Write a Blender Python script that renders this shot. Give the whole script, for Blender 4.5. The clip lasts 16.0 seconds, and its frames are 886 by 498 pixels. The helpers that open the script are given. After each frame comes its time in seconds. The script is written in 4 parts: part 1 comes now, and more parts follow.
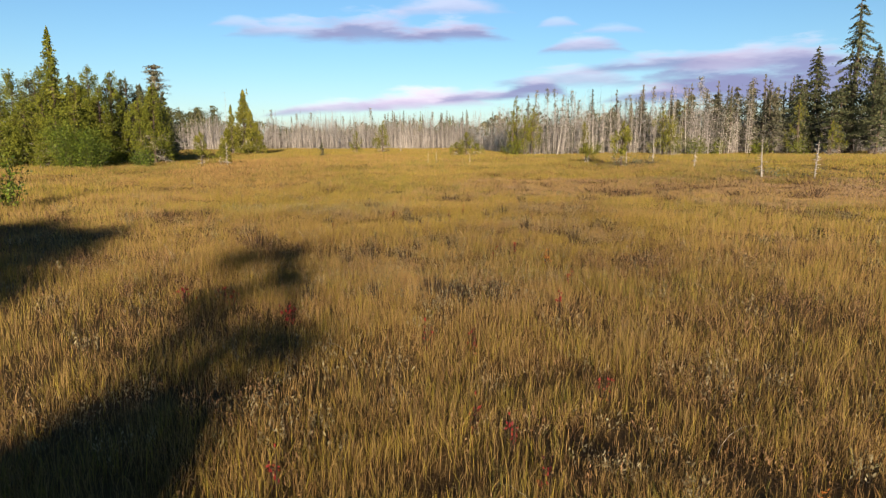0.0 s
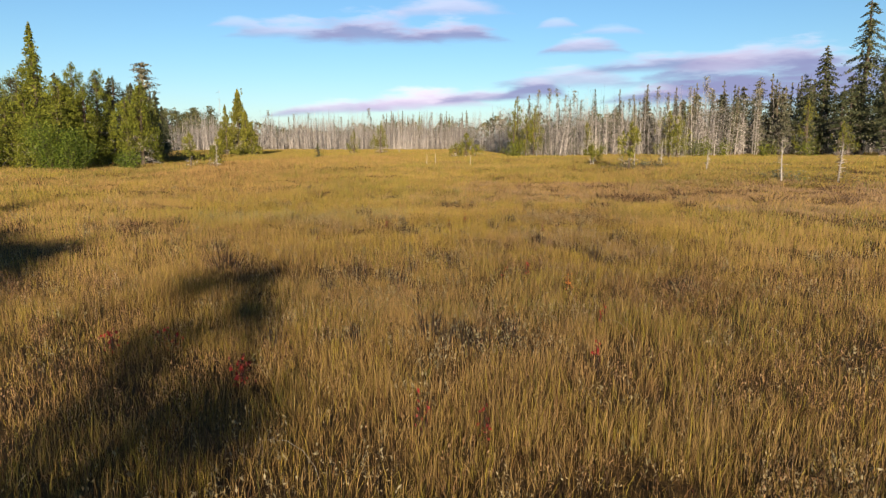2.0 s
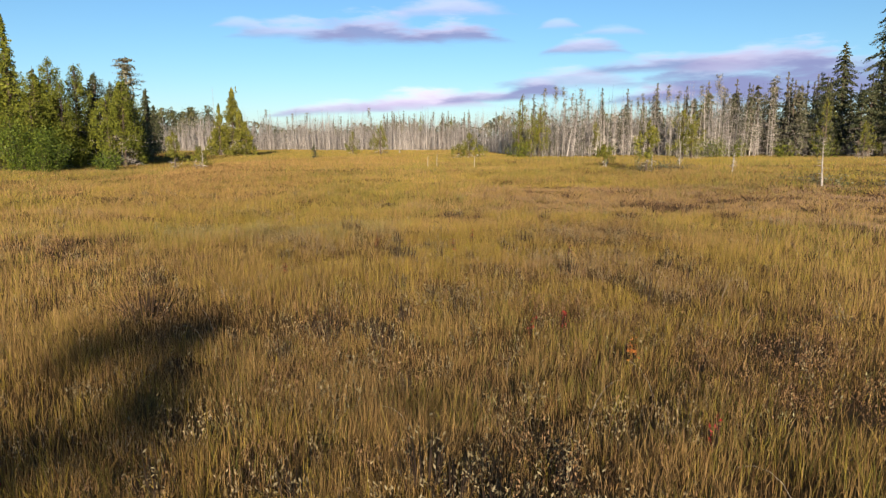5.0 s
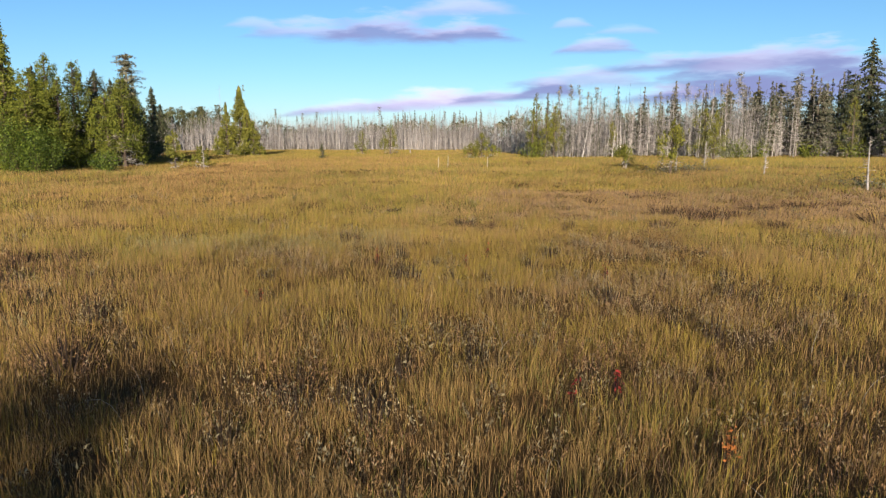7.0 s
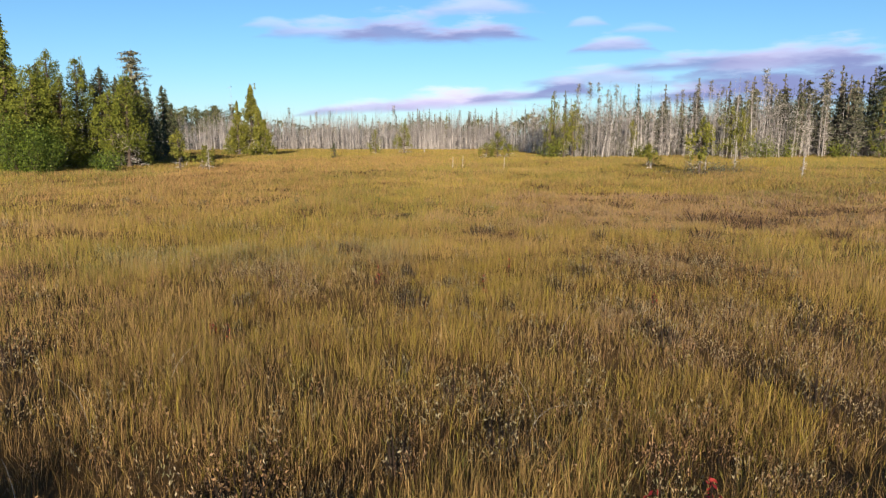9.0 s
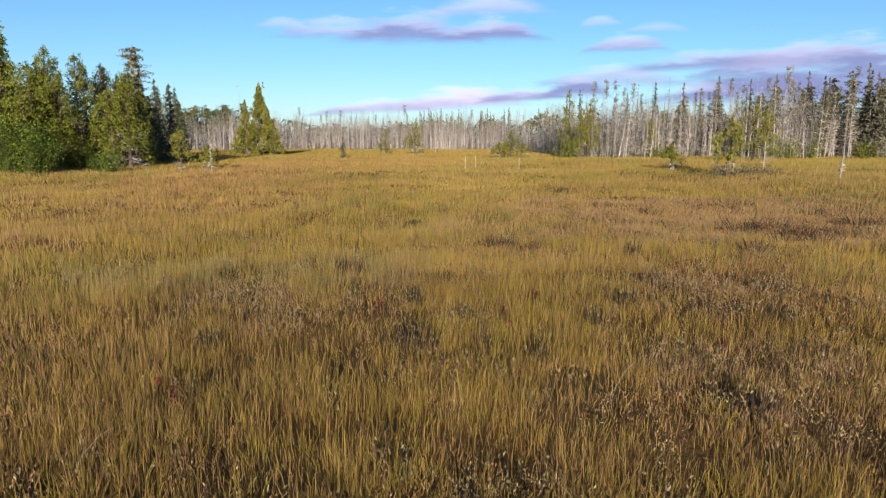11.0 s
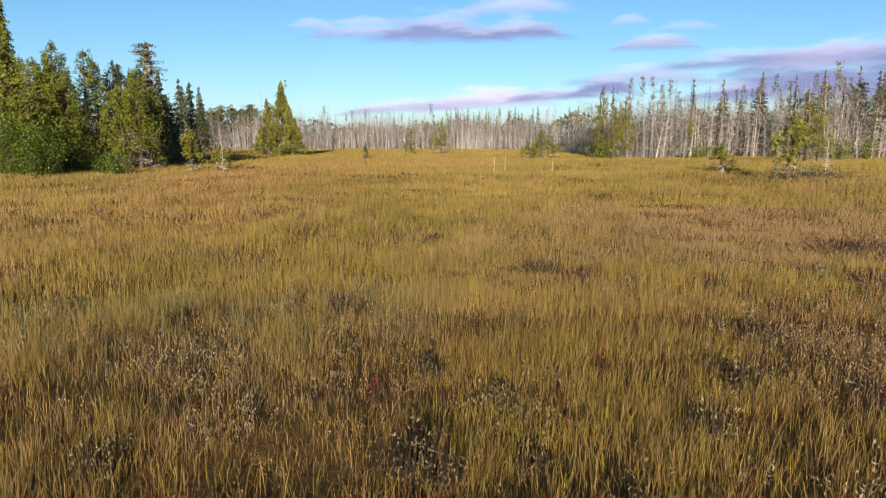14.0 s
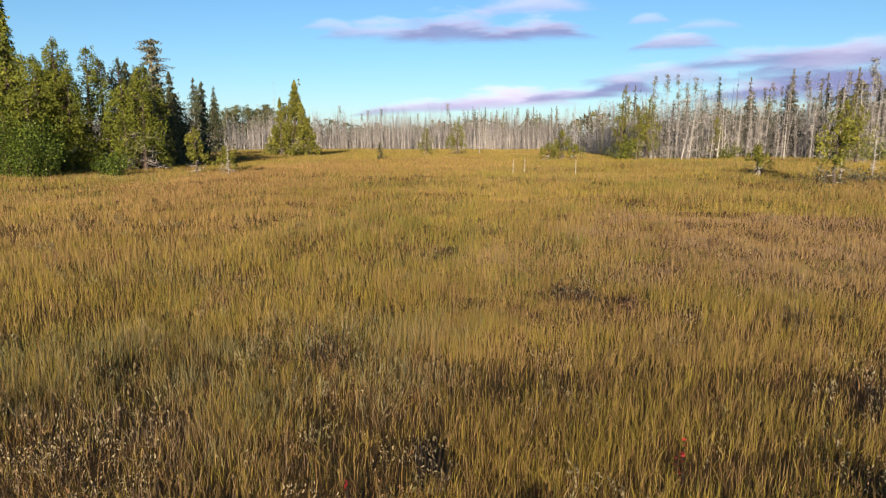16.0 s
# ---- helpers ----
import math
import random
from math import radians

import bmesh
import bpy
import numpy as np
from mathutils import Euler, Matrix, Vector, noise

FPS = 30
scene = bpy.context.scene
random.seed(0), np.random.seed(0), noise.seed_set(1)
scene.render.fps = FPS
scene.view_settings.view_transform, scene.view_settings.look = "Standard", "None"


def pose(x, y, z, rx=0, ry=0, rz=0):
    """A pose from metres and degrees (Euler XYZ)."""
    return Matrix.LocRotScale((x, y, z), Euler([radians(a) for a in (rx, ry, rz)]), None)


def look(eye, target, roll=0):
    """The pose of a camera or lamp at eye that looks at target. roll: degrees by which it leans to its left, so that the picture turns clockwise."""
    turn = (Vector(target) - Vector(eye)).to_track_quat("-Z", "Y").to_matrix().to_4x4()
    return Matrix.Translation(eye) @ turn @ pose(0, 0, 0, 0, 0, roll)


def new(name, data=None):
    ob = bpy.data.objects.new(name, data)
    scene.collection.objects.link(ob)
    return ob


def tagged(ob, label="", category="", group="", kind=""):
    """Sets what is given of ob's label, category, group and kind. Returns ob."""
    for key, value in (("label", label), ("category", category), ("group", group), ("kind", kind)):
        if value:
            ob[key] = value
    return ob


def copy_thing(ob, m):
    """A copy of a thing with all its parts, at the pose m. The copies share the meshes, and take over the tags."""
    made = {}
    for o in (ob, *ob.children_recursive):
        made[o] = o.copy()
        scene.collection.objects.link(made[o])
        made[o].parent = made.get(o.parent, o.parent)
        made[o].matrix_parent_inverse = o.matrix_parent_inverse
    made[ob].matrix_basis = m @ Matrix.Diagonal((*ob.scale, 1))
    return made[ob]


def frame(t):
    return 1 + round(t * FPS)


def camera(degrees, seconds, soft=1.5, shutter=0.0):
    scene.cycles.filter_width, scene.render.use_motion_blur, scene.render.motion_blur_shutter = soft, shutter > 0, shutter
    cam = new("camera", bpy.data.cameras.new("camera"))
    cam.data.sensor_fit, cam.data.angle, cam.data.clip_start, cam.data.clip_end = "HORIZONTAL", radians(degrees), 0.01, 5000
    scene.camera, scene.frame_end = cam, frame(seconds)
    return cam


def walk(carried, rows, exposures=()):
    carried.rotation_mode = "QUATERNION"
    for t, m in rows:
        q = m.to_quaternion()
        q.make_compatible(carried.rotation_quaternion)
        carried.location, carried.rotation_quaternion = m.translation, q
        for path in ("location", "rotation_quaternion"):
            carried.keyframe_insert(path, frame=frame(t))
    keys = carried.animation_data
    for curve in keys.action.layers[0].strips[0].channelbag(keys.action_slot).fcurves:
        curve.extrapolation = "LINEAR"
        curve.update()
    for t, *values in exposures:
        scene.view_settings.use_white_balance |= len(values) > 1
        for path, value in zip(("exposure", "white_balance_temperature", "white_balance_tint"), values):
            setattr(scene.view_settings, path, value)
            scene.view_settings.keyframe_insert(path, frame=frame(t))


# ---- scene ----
cam = camera(68.2, 16.0, soft=1.35)
METRES, EYE, TILT, LEAN, TURN = 12.879, 1.7, -0.45, 0.0, 0.0
ROWS = [
    (0.0, 0.0, 0.0, 0.0, -0.02, -9.05, 0.13),
    (0.5, 0.0005, 0.0302, 0.0005, -0.04, -9.03, 0.11),
    (1.0, 0.0011, 0.0623, 0.0006, -0.05, -9.0, 0.09),
    (1.5, -0.0003, 0.0956, 0.001, -0.07, -8.99, 0.08),
    (2.0, -0.0006, 0.129, 0.0015, -0.08, -8.98, 0.07),
    (2.5, -0.0014, 0.163, 0.0018, -0.09, -8.97, 0.06),
    (3.0, -0.0022, 0.1967, 0.0023, -0.03, -8.98, 0.06),
    (3.5, -0.0026, 0.2301, 0.0026, -0.05, -8.96, 0.06),
    (4.0, -0.0024, 0.2634, 0.0027, -0.08, -8.95, 0.05),
    (6.5, -0.0015, 0.4277, 0.0033, 0.75, -8.94, -0.03),
    (7.0, -0.002, 0.4605, 0.0033, 1.06, -8.96, -0.03),
    (7.5, -0.0023, 0.4921, 0.0032, 1.35, -8.98, -0.02),
    (8.0, -0.0023, 0.5222, 0.0034, 1.67, -8.99, -0.04),
    (8.5, -0.0023, 0.5516, 0.0034, 2.03, -9.01, -0.03),
    (9.0, -0.0028, 0.5807, 0.0034, 2.36, -9.02, -0.03),
    (11.5, -0.0114, 0.7244, 0.0045, 3.6, -9.05, -0.09),
    (12.0, -0.0134, 0.7543, 0.0044, 3.9, -9.06, -0.09),
    (12.5, -0.0155, 0.784, 0.0045, 4.29, -9.07, -0.08),
    (13.0, -0.0171, 0.8135, 0.0051, 4.74, -9.08, -0.08),
    (13.5, -0.019, 0.8432, 0.0057, 5.28, -9.08, -0.08),
    (14.0, -0.0208, 0.874, 0.0058, 5.67, -9.07, -0.06),
    (14.5, -0.0229, 0.9053, 0.006, 5.99, -9.08, -0.07),
    (15.0, -0.0252, 0.936, 0.0064, 6.31, -9.08, -0.08),
    (15.5, -0.0275, 0.9664, 0.0067, 6.71, -9.08, -0.08),
    (16.0, -0.0303, 0.999, 0.0073, 7.14, -9.07, -0.08),
]
walk(cam, [(t, pose(0, 0, EYE, TILT, LEAN, TURN) @ pose(METRES * x, METRES * y, METRES * z, 90 + pitch, roll, yaw)) for t, x, y, z, yaw, pitch, roll in ROWS],
     exposures=[(0, 1.32, 6800, 10), (4.2, 1.32, 6700, 10), (6.5, 1.3, 6080, 10), (9.2, 1.3, 6120, 10), (12.5, 1.3, 6180, 10), (16, 1.3, 6420, 10)])

# ---- daylight: a low sun behind the camera, blue sky with flat clouds ----
SUN_EL, SUN_AZ = 13.5, 2.8  # degrees; the sun stands behind the start of the walk
sun_from = Vector((math.sin(radians(SUN_AZ)) * math.cos(radians(SUN_EL)),
                   -math.cos(radians(SUN_AZ)) * math.cos(radians(SUN_EL)), math.sin(radians(SUN_EL))))
sun = new("sun", bpy.data.lights.new("sun", "SUN"))
sun.data.energy, sun.data.angle, sun.data.color = 5.0, radians(0.55), (1.0, 0.84, 0.66)
sun.matrix_world = look(sun_from * 100, (0, 0, 0))


class Nodes:
    """Short ways to wire a node tree."""

    def __init__(self, tree):
        self.tree = tree
        tree.nodes.clear()

    def add(self, kind, inputs=None, **props):
        n = self.tree.nodes.new(kind)
        for k, v in props.items():
            if k == "op":
                n.operation = v
            elif k == "blend":
                n.blend_type = v
            elif k == "data":
                n.data_type = v
        for k, v in (inputs or {}).items():
            if isinstance(v, bpy.types.NodeSocket):
                self.tree.links.new(v, n.inputs[k])
            else:
                n.inputs[k].default_value = v
        return n

    def math(self, op, a, b=0.0, c=0.0):
        return self.add("ShaderNodeMath", {0: a, 1: b, 2: c}, op=op).outputs[0]

    def ramp(self, fac, stops):
        n = self.add("ShaderNodeValToRGB", {0: fac})
        el = n.color_ramp.elements
        while len(el) < len(stops):
            el.new(0.5)
        for e, (p, c) in zip(el, stops):
            e.position, e.color = p, (*c, 1)
        return n.outputs[0]

    def mix(self, fac, a, b, blend="MIX"):
        n = self.add("ShaderNodeMix", blend=blend, data="RGBA")
        for k, v in ((0, fac), (6, a), (7, b)):
            if isinstance(v, bpy.types.NodeSocket):
                self.tree.links.new(v, n.inputs[k])
            else:
                n.inputs[k].default_value = v if k == 0 else (*v, 1)
        return n.outputs[2]

    def noise(self, vec, scale, detail=3.0, rough=0.55):
        return self.add("ShaderNodeTexNoise", {"Vector": vec, "Scale": scale, "Detail": detail, "Roughness": rough}).outputs[0]


world = bpy.data.worlds.new("sky")
scene.world = world
world.use_nodes = True
w = Nodes(world.node_tree)
sky = w.add("ShaderNodeTexSky")
sky.sky_type, sky.sun_disc = "NISHITA", False
sky.sun_elevation, sky.sun_rotation = radians(SUN_EL), radians(180 - SUN_AZ)
sky.air_density, sky.dust_density, sky.ozone_density = 1.0, 0.1, 5.0
way = w.add("ShaderNodeTexCoord").outputs["Generated"]
xyz = w.add("ShaderNodeSeparateXYZ", {0: way})
az = w.math("MULTIPLY", w.math("ARCTAN2", xyz.outputs[0], xyz.outputs[1]), 57.3)
el = w.math("MULTIPLY", w.math("ARCSINE", xyz.outputs[2]), 57.3)
flat = w.add("ShaderNodeCombineXYZ", {0: w.math("MULTIPLY", az, 0.22), 1: el, 2: 0.0}).outputs[0]
puff = w.math("SUBTRACT", w.noise(flat, 0.9, 5.0, 0.55), 0.5)
wisp = w.math("SUBTRACT", w.noise(w.add("ShaderNodeCombineXYZ", {0: w.math("MULTIPLY", az, 0.35), 1: w.math("MULTIPLY", el, 2.0), 2: 3.0}).outputs[0], 1.0, 4.0, 0.6), 0.5)
# long flat-based clouds, lobe by lobe: azimuth, base, half width, height, slope, cover, greyness
CLOUDS = [(-16.5, 9.0, 2.4, 0.9, 0.0, 0.35, 0.3), (-12.3, 8.4, 5.4, 1.6, 0.0, 0.6, 0.55), (0.3, 10.4, 5.4, 1.7, 0.02, 0.5, 0.3), (-6.0, 8.25, 6.4, 2.3, 0.0, 0.85, 0.85),
          (0.2, 8.35, 5.6, 1.75, 0.0, 0.9, 0.75), (9.6, 9.2, 1.8, 0.75, 0.0, 0.35, 0.3), (14.0, 8.6, 2.6, 0.8, -0.03, 0.3, 0.3), (11.6, 7.2, 3.7, 1.3, 0.0, 0.75, 0.6),
          (29.5, 3.0, 8.5, 3.9, 0.04, 0.95, 1.4), (24.4, 5.3, 7.6, 2.2, 0.05, 0.85, 0.7), (18.0, 5.6, 7.6, 1.4, 0.02, 0.8, 0.9), (10.6, 4.5, 6.4, 1.6, -0.02, 0.6, 0.6),
          (22.8, 3.3, 7.6, 3.0, 0.02, 1.0, 1.7), (17.7, 3.1, 4.8, 1.3, 0.0, 0.7, 0.9), (-9.5, 2.35, 5.6, 1.1, 0.06, 0.85, 0.5), (-1.9, 2.8, 6.4, 1.85, 0.06, 1.0, 0.36),
          (3.4, 3.35, 4.2, 1.2, 0.04, 0.9, 0.7), (8.0, 3.7, 3.2, 1.5, 0.0, 0.95, 1.15)]
low_haze = w.math("MULTIPLY_ADD", w.math("POWER", 2.718, w.math("MULTIPLY", w.math("MAXIMUM", el, 0.0), -0.35)), 0.40, 0.02)
hazed = w.mix(low_haze, w.mix(1.0, sky.outputs[0], (0.98, 1.05, 1.01), "MULTIPLY"), (5.6, 5.8, 6.9))
seen = hazed
for ca, ce, cw, ch, cs, cf, cg in CLOUDS:
    dx = w.math("SUBTRACT", az, ca)
    u = w.math("DIVIDE", dx, cw)
    v = w.math("DIVIDE", w.math("SUBTRACT", w.math("SUBTRACT", el, ce), w.math("MULTIPLY", dx, cs)), ch)
    v = w.math("ADD", v, w.math("MULTIPLY", wisp, 0.35))
    crest = w.math("ADD", w.math("SUBTRACT", 1.0, w.math("MULTIPLY", u, u)), w.math("MULTIPLY", puff, 1.5))
    above = w.math("SMOOTH_MIN", w.math("MULTIPLY_ADD", w.math("SUBTRACT", crest, v), 1.7, 0.1), w.math("MULTIPLY_ADD", v, 2.6, 0.6), 0.35)
    body = w.add("ShaderNodeMapRange", {0: above, 1: -0.05, 2: 1.15, 3: 0.0, 4: cf})
    body.interpolation_type = "SMOOTHSTEP"
    shade = w.math("MULTIPLY", w.math("ADD", w.math("SUBTRACT", 1.0, v), w.math("MULTIPLY", puff, 1.1)), cg)
    tint = w.ramp(shade, [(0.06, (7.8, 7.2, 8.2)), (0.3, (5.0, 4.55, 6.2)), (0.66, (2.1, 2.3, 4.1))])
    seen = w.mix(body.outputs[0], seen, tint)
w.tree.links.new(w.add("ShaderNodeBackground", {"Color": seen, "Strength": 0.06}).outputs[0], w.add("ShaderNodeOutputWorld").inputs[0])

# ---- materials ----


def surface(name, colours, scale=3.0, rough=0.8, bump=0.0, bump_scale=30.0, island=0.0, patch=None, object_random=0.0, coords="Object"):
    """Colour from noise over a ramp of colours; island: how much each loose piece strays in brightness; patch: (colour, scale, low, high)
    mixes in a second colour in large patches."""
    m = bpy.data.materials.new(name)
    m.use_nodes = True
    k = Nodes(m.node_tree)
    vec = k.add("ShaderNodeNewGeometry").outputs["Position"] if coords == "World" else k.add("ShaderNodeTexCoord").outputs["Object"]
    n = k.noise(vec, scale, 4.0, 0.6)
    fac = n
    rnd = None
    if island:
        rnd = k.add("ShaderNodeNewGeometry").outputs["Random Per Island"]
        fac = k.math("ADD", k.math("MULTIPLY", n, 1.0 - island), k.math("MULTIPLY", rnd, island))
    col = k.ramp(fac, [(0.2 + 0.6 * i / max(1, len(colours) - 1), c) for i, c in enumerate(colours)])
    if patch:
        pc, ps, lo, hi = patch
        big = k.add("ShaderNodeMapRange", {0: k.noise(vec, ps, 3.0), 1: lo, 2: hi}).outputs[0]
        col = k.mix(big, col, pc)
    if object_random:
        r = k.add("ShaderNodeObjectInfo").outputs["Random"]
        hsv = k.add("ShaderNodeHueSaturation", {"Color": col, "Value": k.math("MULTIPLY_ADD", r, object_random, 1.0 - object_random / 2)})
        col = hsv.outputs[0]
    b = k.add("ShaderNodeBsdfPrincipled", {"Base Color": col, "Roughness": rough})
    b.inputs["Specular IOR Level"].default_value = 0.12
    if bump:
        bn = k.add("ShaderNodeBump", {"Height": k.noise(vec, bump_scale, 4.0), "Strength": bump, "Distance": 0.03})
        k.tree.links.new(bn.outputs[0], b.inputs["Normal"])
    k.tree.links.new(b.outputs[0], k.add("ShaderNodeOutputMaterial").inputs[0])
    return m


PEAT = surface("peat_litter", [(0.019, 0.0113, 0.004), (0.04, 0.0235, 0.0078), (0.07, 0.042, 0.0135)], 2.5, 0.95, 0.6, 18, coords="World",
               patch=((0.078, 0.045, 0.0145), 0.12, 0.4, 0.6))
SEDGE_GOLD = surface("golden_sedge", [(0.07, 0.051, 0.0095), (0.156, 0.115, 0.016), (0.252, 0.184, 0.033)], 0.5, 0.6, island=0.5, coords="World",
                     patch=((0.16, 0.124, 0.021), 0.16, 0.45, 0.62))
SEDGE_STRAW = surface("straw_sedge", [(0.08, 0.048, 0.014), (0.158, 0.1, 0.03), (0.262, 0.176, 0.066)], 0.6, 0.6, island=0.5, coords="World",
                      patch=((0.2, 0.128, 0.05), 0.2, 0.45, 0.62))
SEDGE_GREEN = surface("green_sedge", [(0.04, 0.043, 0.009), (0.085, 0.082, 0.017), (0.15, 0.135, 0.032)], 0.7, 0.6, island=0.5, coords="World")
SEDGE_RUST = surface("rusty_sedge", [(0.095, 0.056, 0.02), (0.18, 0.108, 0.038), (0.27, 0.17, 0.066)], 0.5, 0.6, island=0.5, coords="World")
LEAF_PALE = surface("pale_leathery_leaves", [(0.048, 0.036, 0.018), (0.105, 0.083, 0.043), (0.18, 0.15, 0.086)], 3.0, 0.6, island=0.7, object_random=0.4)
LITTER = surface("old_brown_stems", [(0.036, 0.018, 0.0068), (0.083, 0.043, 0.0145), (0.15, 0.084, 0.031)], 0.8, 0.7, island=0.8, coords="World")
LEAF_GREY = surface("leatherleaf", [(0.095, 0.068, 0.033), (0.175, 0.132, 0.069), (0.255, 0.202, 0.115)], 2.0, 0.5, island=0.5, coords="World")
LEAF_BROWN = surface("brown_leatherleaf", [(0.06, 0.034, 0.016), (0.13, 0.074, 0.034), (0.22, 0.135, 0.066)], 2.0, 0.5, island=0.5, coords="World")
LEAF_SAGE = surface("sage_green_leaves", [(0.065, 0.057, 0.024), (0.132, 0.118, 0.052), (0.205, 0.182, 0.092)], 2.0, 0.5, island=0.5, coords="World")
TWIG = surface("dark_twig", [(0.025, 0.015, 0.01), (0.06, 0.04, 0.025)], 8, 0.8)
LEAF_RED = surface("red_leaves", [(0.08, 0.008, 0.008), (0.19, 0.022, 0.017)], 6, 0.5, island=0.7)
LEAF_ORANGE = surface("orange_leaves", [(0.16, 0.055, 0.012), (0.28, 0.105, 0.028)], 6, 0.5, island=0.7)
CEDAR = surface("cedar_foliage", [(0.018, 0.028, 0.004), (0.09, 0.102, 0.0125), (0.205, 0.2, 0.027)], 1.3, 0.65, island=0.28, object_random=0.25)
YOUNG_GREEN = surface("young_cedar_foliage", [(0.03, 0.035, 0.006), (0.115, 0.115, 0.017), (0.23, 0.205, 0.036)], 1.3, 0.65, island=0.35, object_random=0.25)
SPRUCE = surface("spruce_foliage", [(0.0158, 0.0233, 0.00972), (0.059, 0.0637, 0.0244), (0.144, 0.128, 0.0486)], 1.3, 0.65, island=0.4, object_random=0.3)
# pine colour; on cedars round the hollow its darkness stands in for shade
PINE = surface("dark_needles_and_hollow_shade", [(0.014, 0.02, 0.010), (0.045, 0.053, 0.025), (0.115, 0.112, 0.052)], 1.3, 0.7, island=0.5, object_random=0.3)
BROADLEAF = surface("broad_green_leaves", [(0.015, 0.026, 0.004), (0.052, 0.077, 0.009), (0.115, 0.145, 0.019)], 1.5, 0.5, island=0.7, object_random=0.2)
LICHEN = surface("grey_green_lichen_foliage", [(0.035, 0.0385, 0.021), (0.084, 0.084, 0.049), (0.168, 0.154, 0.105)], 1.5, 0.8, island=0.7, object_random=0.3)
BARK = surface("brown_bark", [(0.03, 0.0225, 0.0175), (0.08, 0.06, 0.045), (0.13, 0.105, 0.085)], 6, 0.9, 0.8, 25)
DEADWOOD = surface("weathered_grey_wood", [(0.11, 0.098, 0.086), (0.225, 0.204, 0.183), (0.37, 0.338, 0.306)], 3, 0.85, 0.6, 30, object_random=0.5)
DEADTWIG = surface("dead_grey_twigs", [(0.125, 0.11, 0.095), (0.275, 0.246, 0.218), (0.45, 0.405, 0.36)], 2, 0.9, island=0.5, object_random=0.5)
# darker copy of the dead twigs: shade between the trunks, put into colour
SHADETWIG = surface("shade_toned_grey_twigs", [(0.085, 0.075, 0.064), (0.21, 0.188, 0.165), (0.39, 0.355, 0.315)], 2, 0.9, island=0.6)
HEATH = surface("heath_stems", [(0.082, 0.051, 0.03), (0.148, 0.097, 0.058), (0.225, 0.155, 0.1)], 0.7, 0.7, island=0.35, coords="World")
PALEWOOD = surface("bleached_wood", [(0.18, 0.155, 0.125), (0.3, 0.265, 0.22), (0.375, 0.34, 0.29)], 4, 0.8, 0.6, 30)

# ---- shape helpers ----
rng = np.random.default_rng(7)
GRIDS = {}


def field(x, y, size, seed):
    """Smooth value noise from 0 to 1 over the plan, with bumps about `size` metres across."""
    if seed not in GRIDS:
        GRIDS[seed] = np.random.default_rng(1000 + seed).random((256, 256))
    g = GRIDS[seed]
    u, v = np.asarray(x) / size, np.asarray(y) / size
    iu, iv = np.floor(u).astype(int), np.floor(v).astype(int)
    fu, fv = u - iu, v - iv
    fu, fv = fu * fu * (3 - 2 * fu), fv * fv * (3 - 2 * fv)
    a, b = g[iu % 256, iv % 256], g[(iu + 1) % 256, iv % 256]
    c, d = g[iu % 256, (iv + 1) % 256], g[(iu + 1) % 256, (iv + 1) % 256]
    return (a * (1 - fu) + b * fu) * (1 - fv) + (c * (1 - fu) + d * fu) * fv


def step(a, b, x):
    t = np.clip((np.asarray(x, float) - a) / (b - a), 0, 1)
    return t * t * (3 - 2 * t)


def blob(x, y, cx, cy, rx, ry):
    """1 inside an uneven oval patch of the plan, fading to 0."""
    d = np.hypot((x - cx) / rx, (y - cy) / ry) + 0.7 * (field(x, y, 1.1, 31) - 0.5)
    return 1 - step(0.65, 1.15, d)


def soil(x, y):
    """Height of the peat surface."""
    x, y = np.asarray(x, float), np.asarray(y, float)
    near = 1 - step(40, 70, np.hypot(x, y))
    return -0.18 + 0.34 * step(20, 42, y) + 0.22 * step(7, 13, x) * step(20, 28, y) * (1 - step(40, 62, y)) + near * (0.16 * (field(x, y, 2.3, 1) - 0.5) + 0.10 * (field(x, y, 0.8, 2) - 0.5))


def mesh_from(name, verts, faces, smooth=False):
    me = bpy.data.meshes.new(name)
    sizes = np.concatenate([np.full(len(f), f.shape[1], dtype=np.int32) for f in faces])
    loops = np.concatenate([f.ravel() for f in faces]).astype(np.int32)
    starts = np.concatenate([[0], np.cumsum(sizes)[:-1]]).astype(np.int32)
    me.vertices.add(len(verts))
    me.vertices.foreach_set("co", np.ascontiguousarray(verts, dtype=np.float32).ravel())
    me.loops.add(len(loops))
    me.loops.foreach_set("vertex_index", loops)
    me.polygons.add(len(sizes))
    me.polygons.foreach_set("loop_start", starts)
    me.update(calc_edges=True)
    me.validate()
    if smooth:
        me.polygons.foreach_set("use_smooth", np.ones(len(sizes), dtype=bool))
    return me


def part(name, data, material, parent=None, label=""):
    """One mesh object, under a thing when a parent is given."""
    if isinstance(data, bmesh.types.BMesh):
        me = bpy.data.meshes.new(name)
        data.to_mesh(me)
        data.free()
        data = me
    ob = new(name, data)
    data.materials.append(material)
    ob.parent = parent
    return tagged(ob, label)


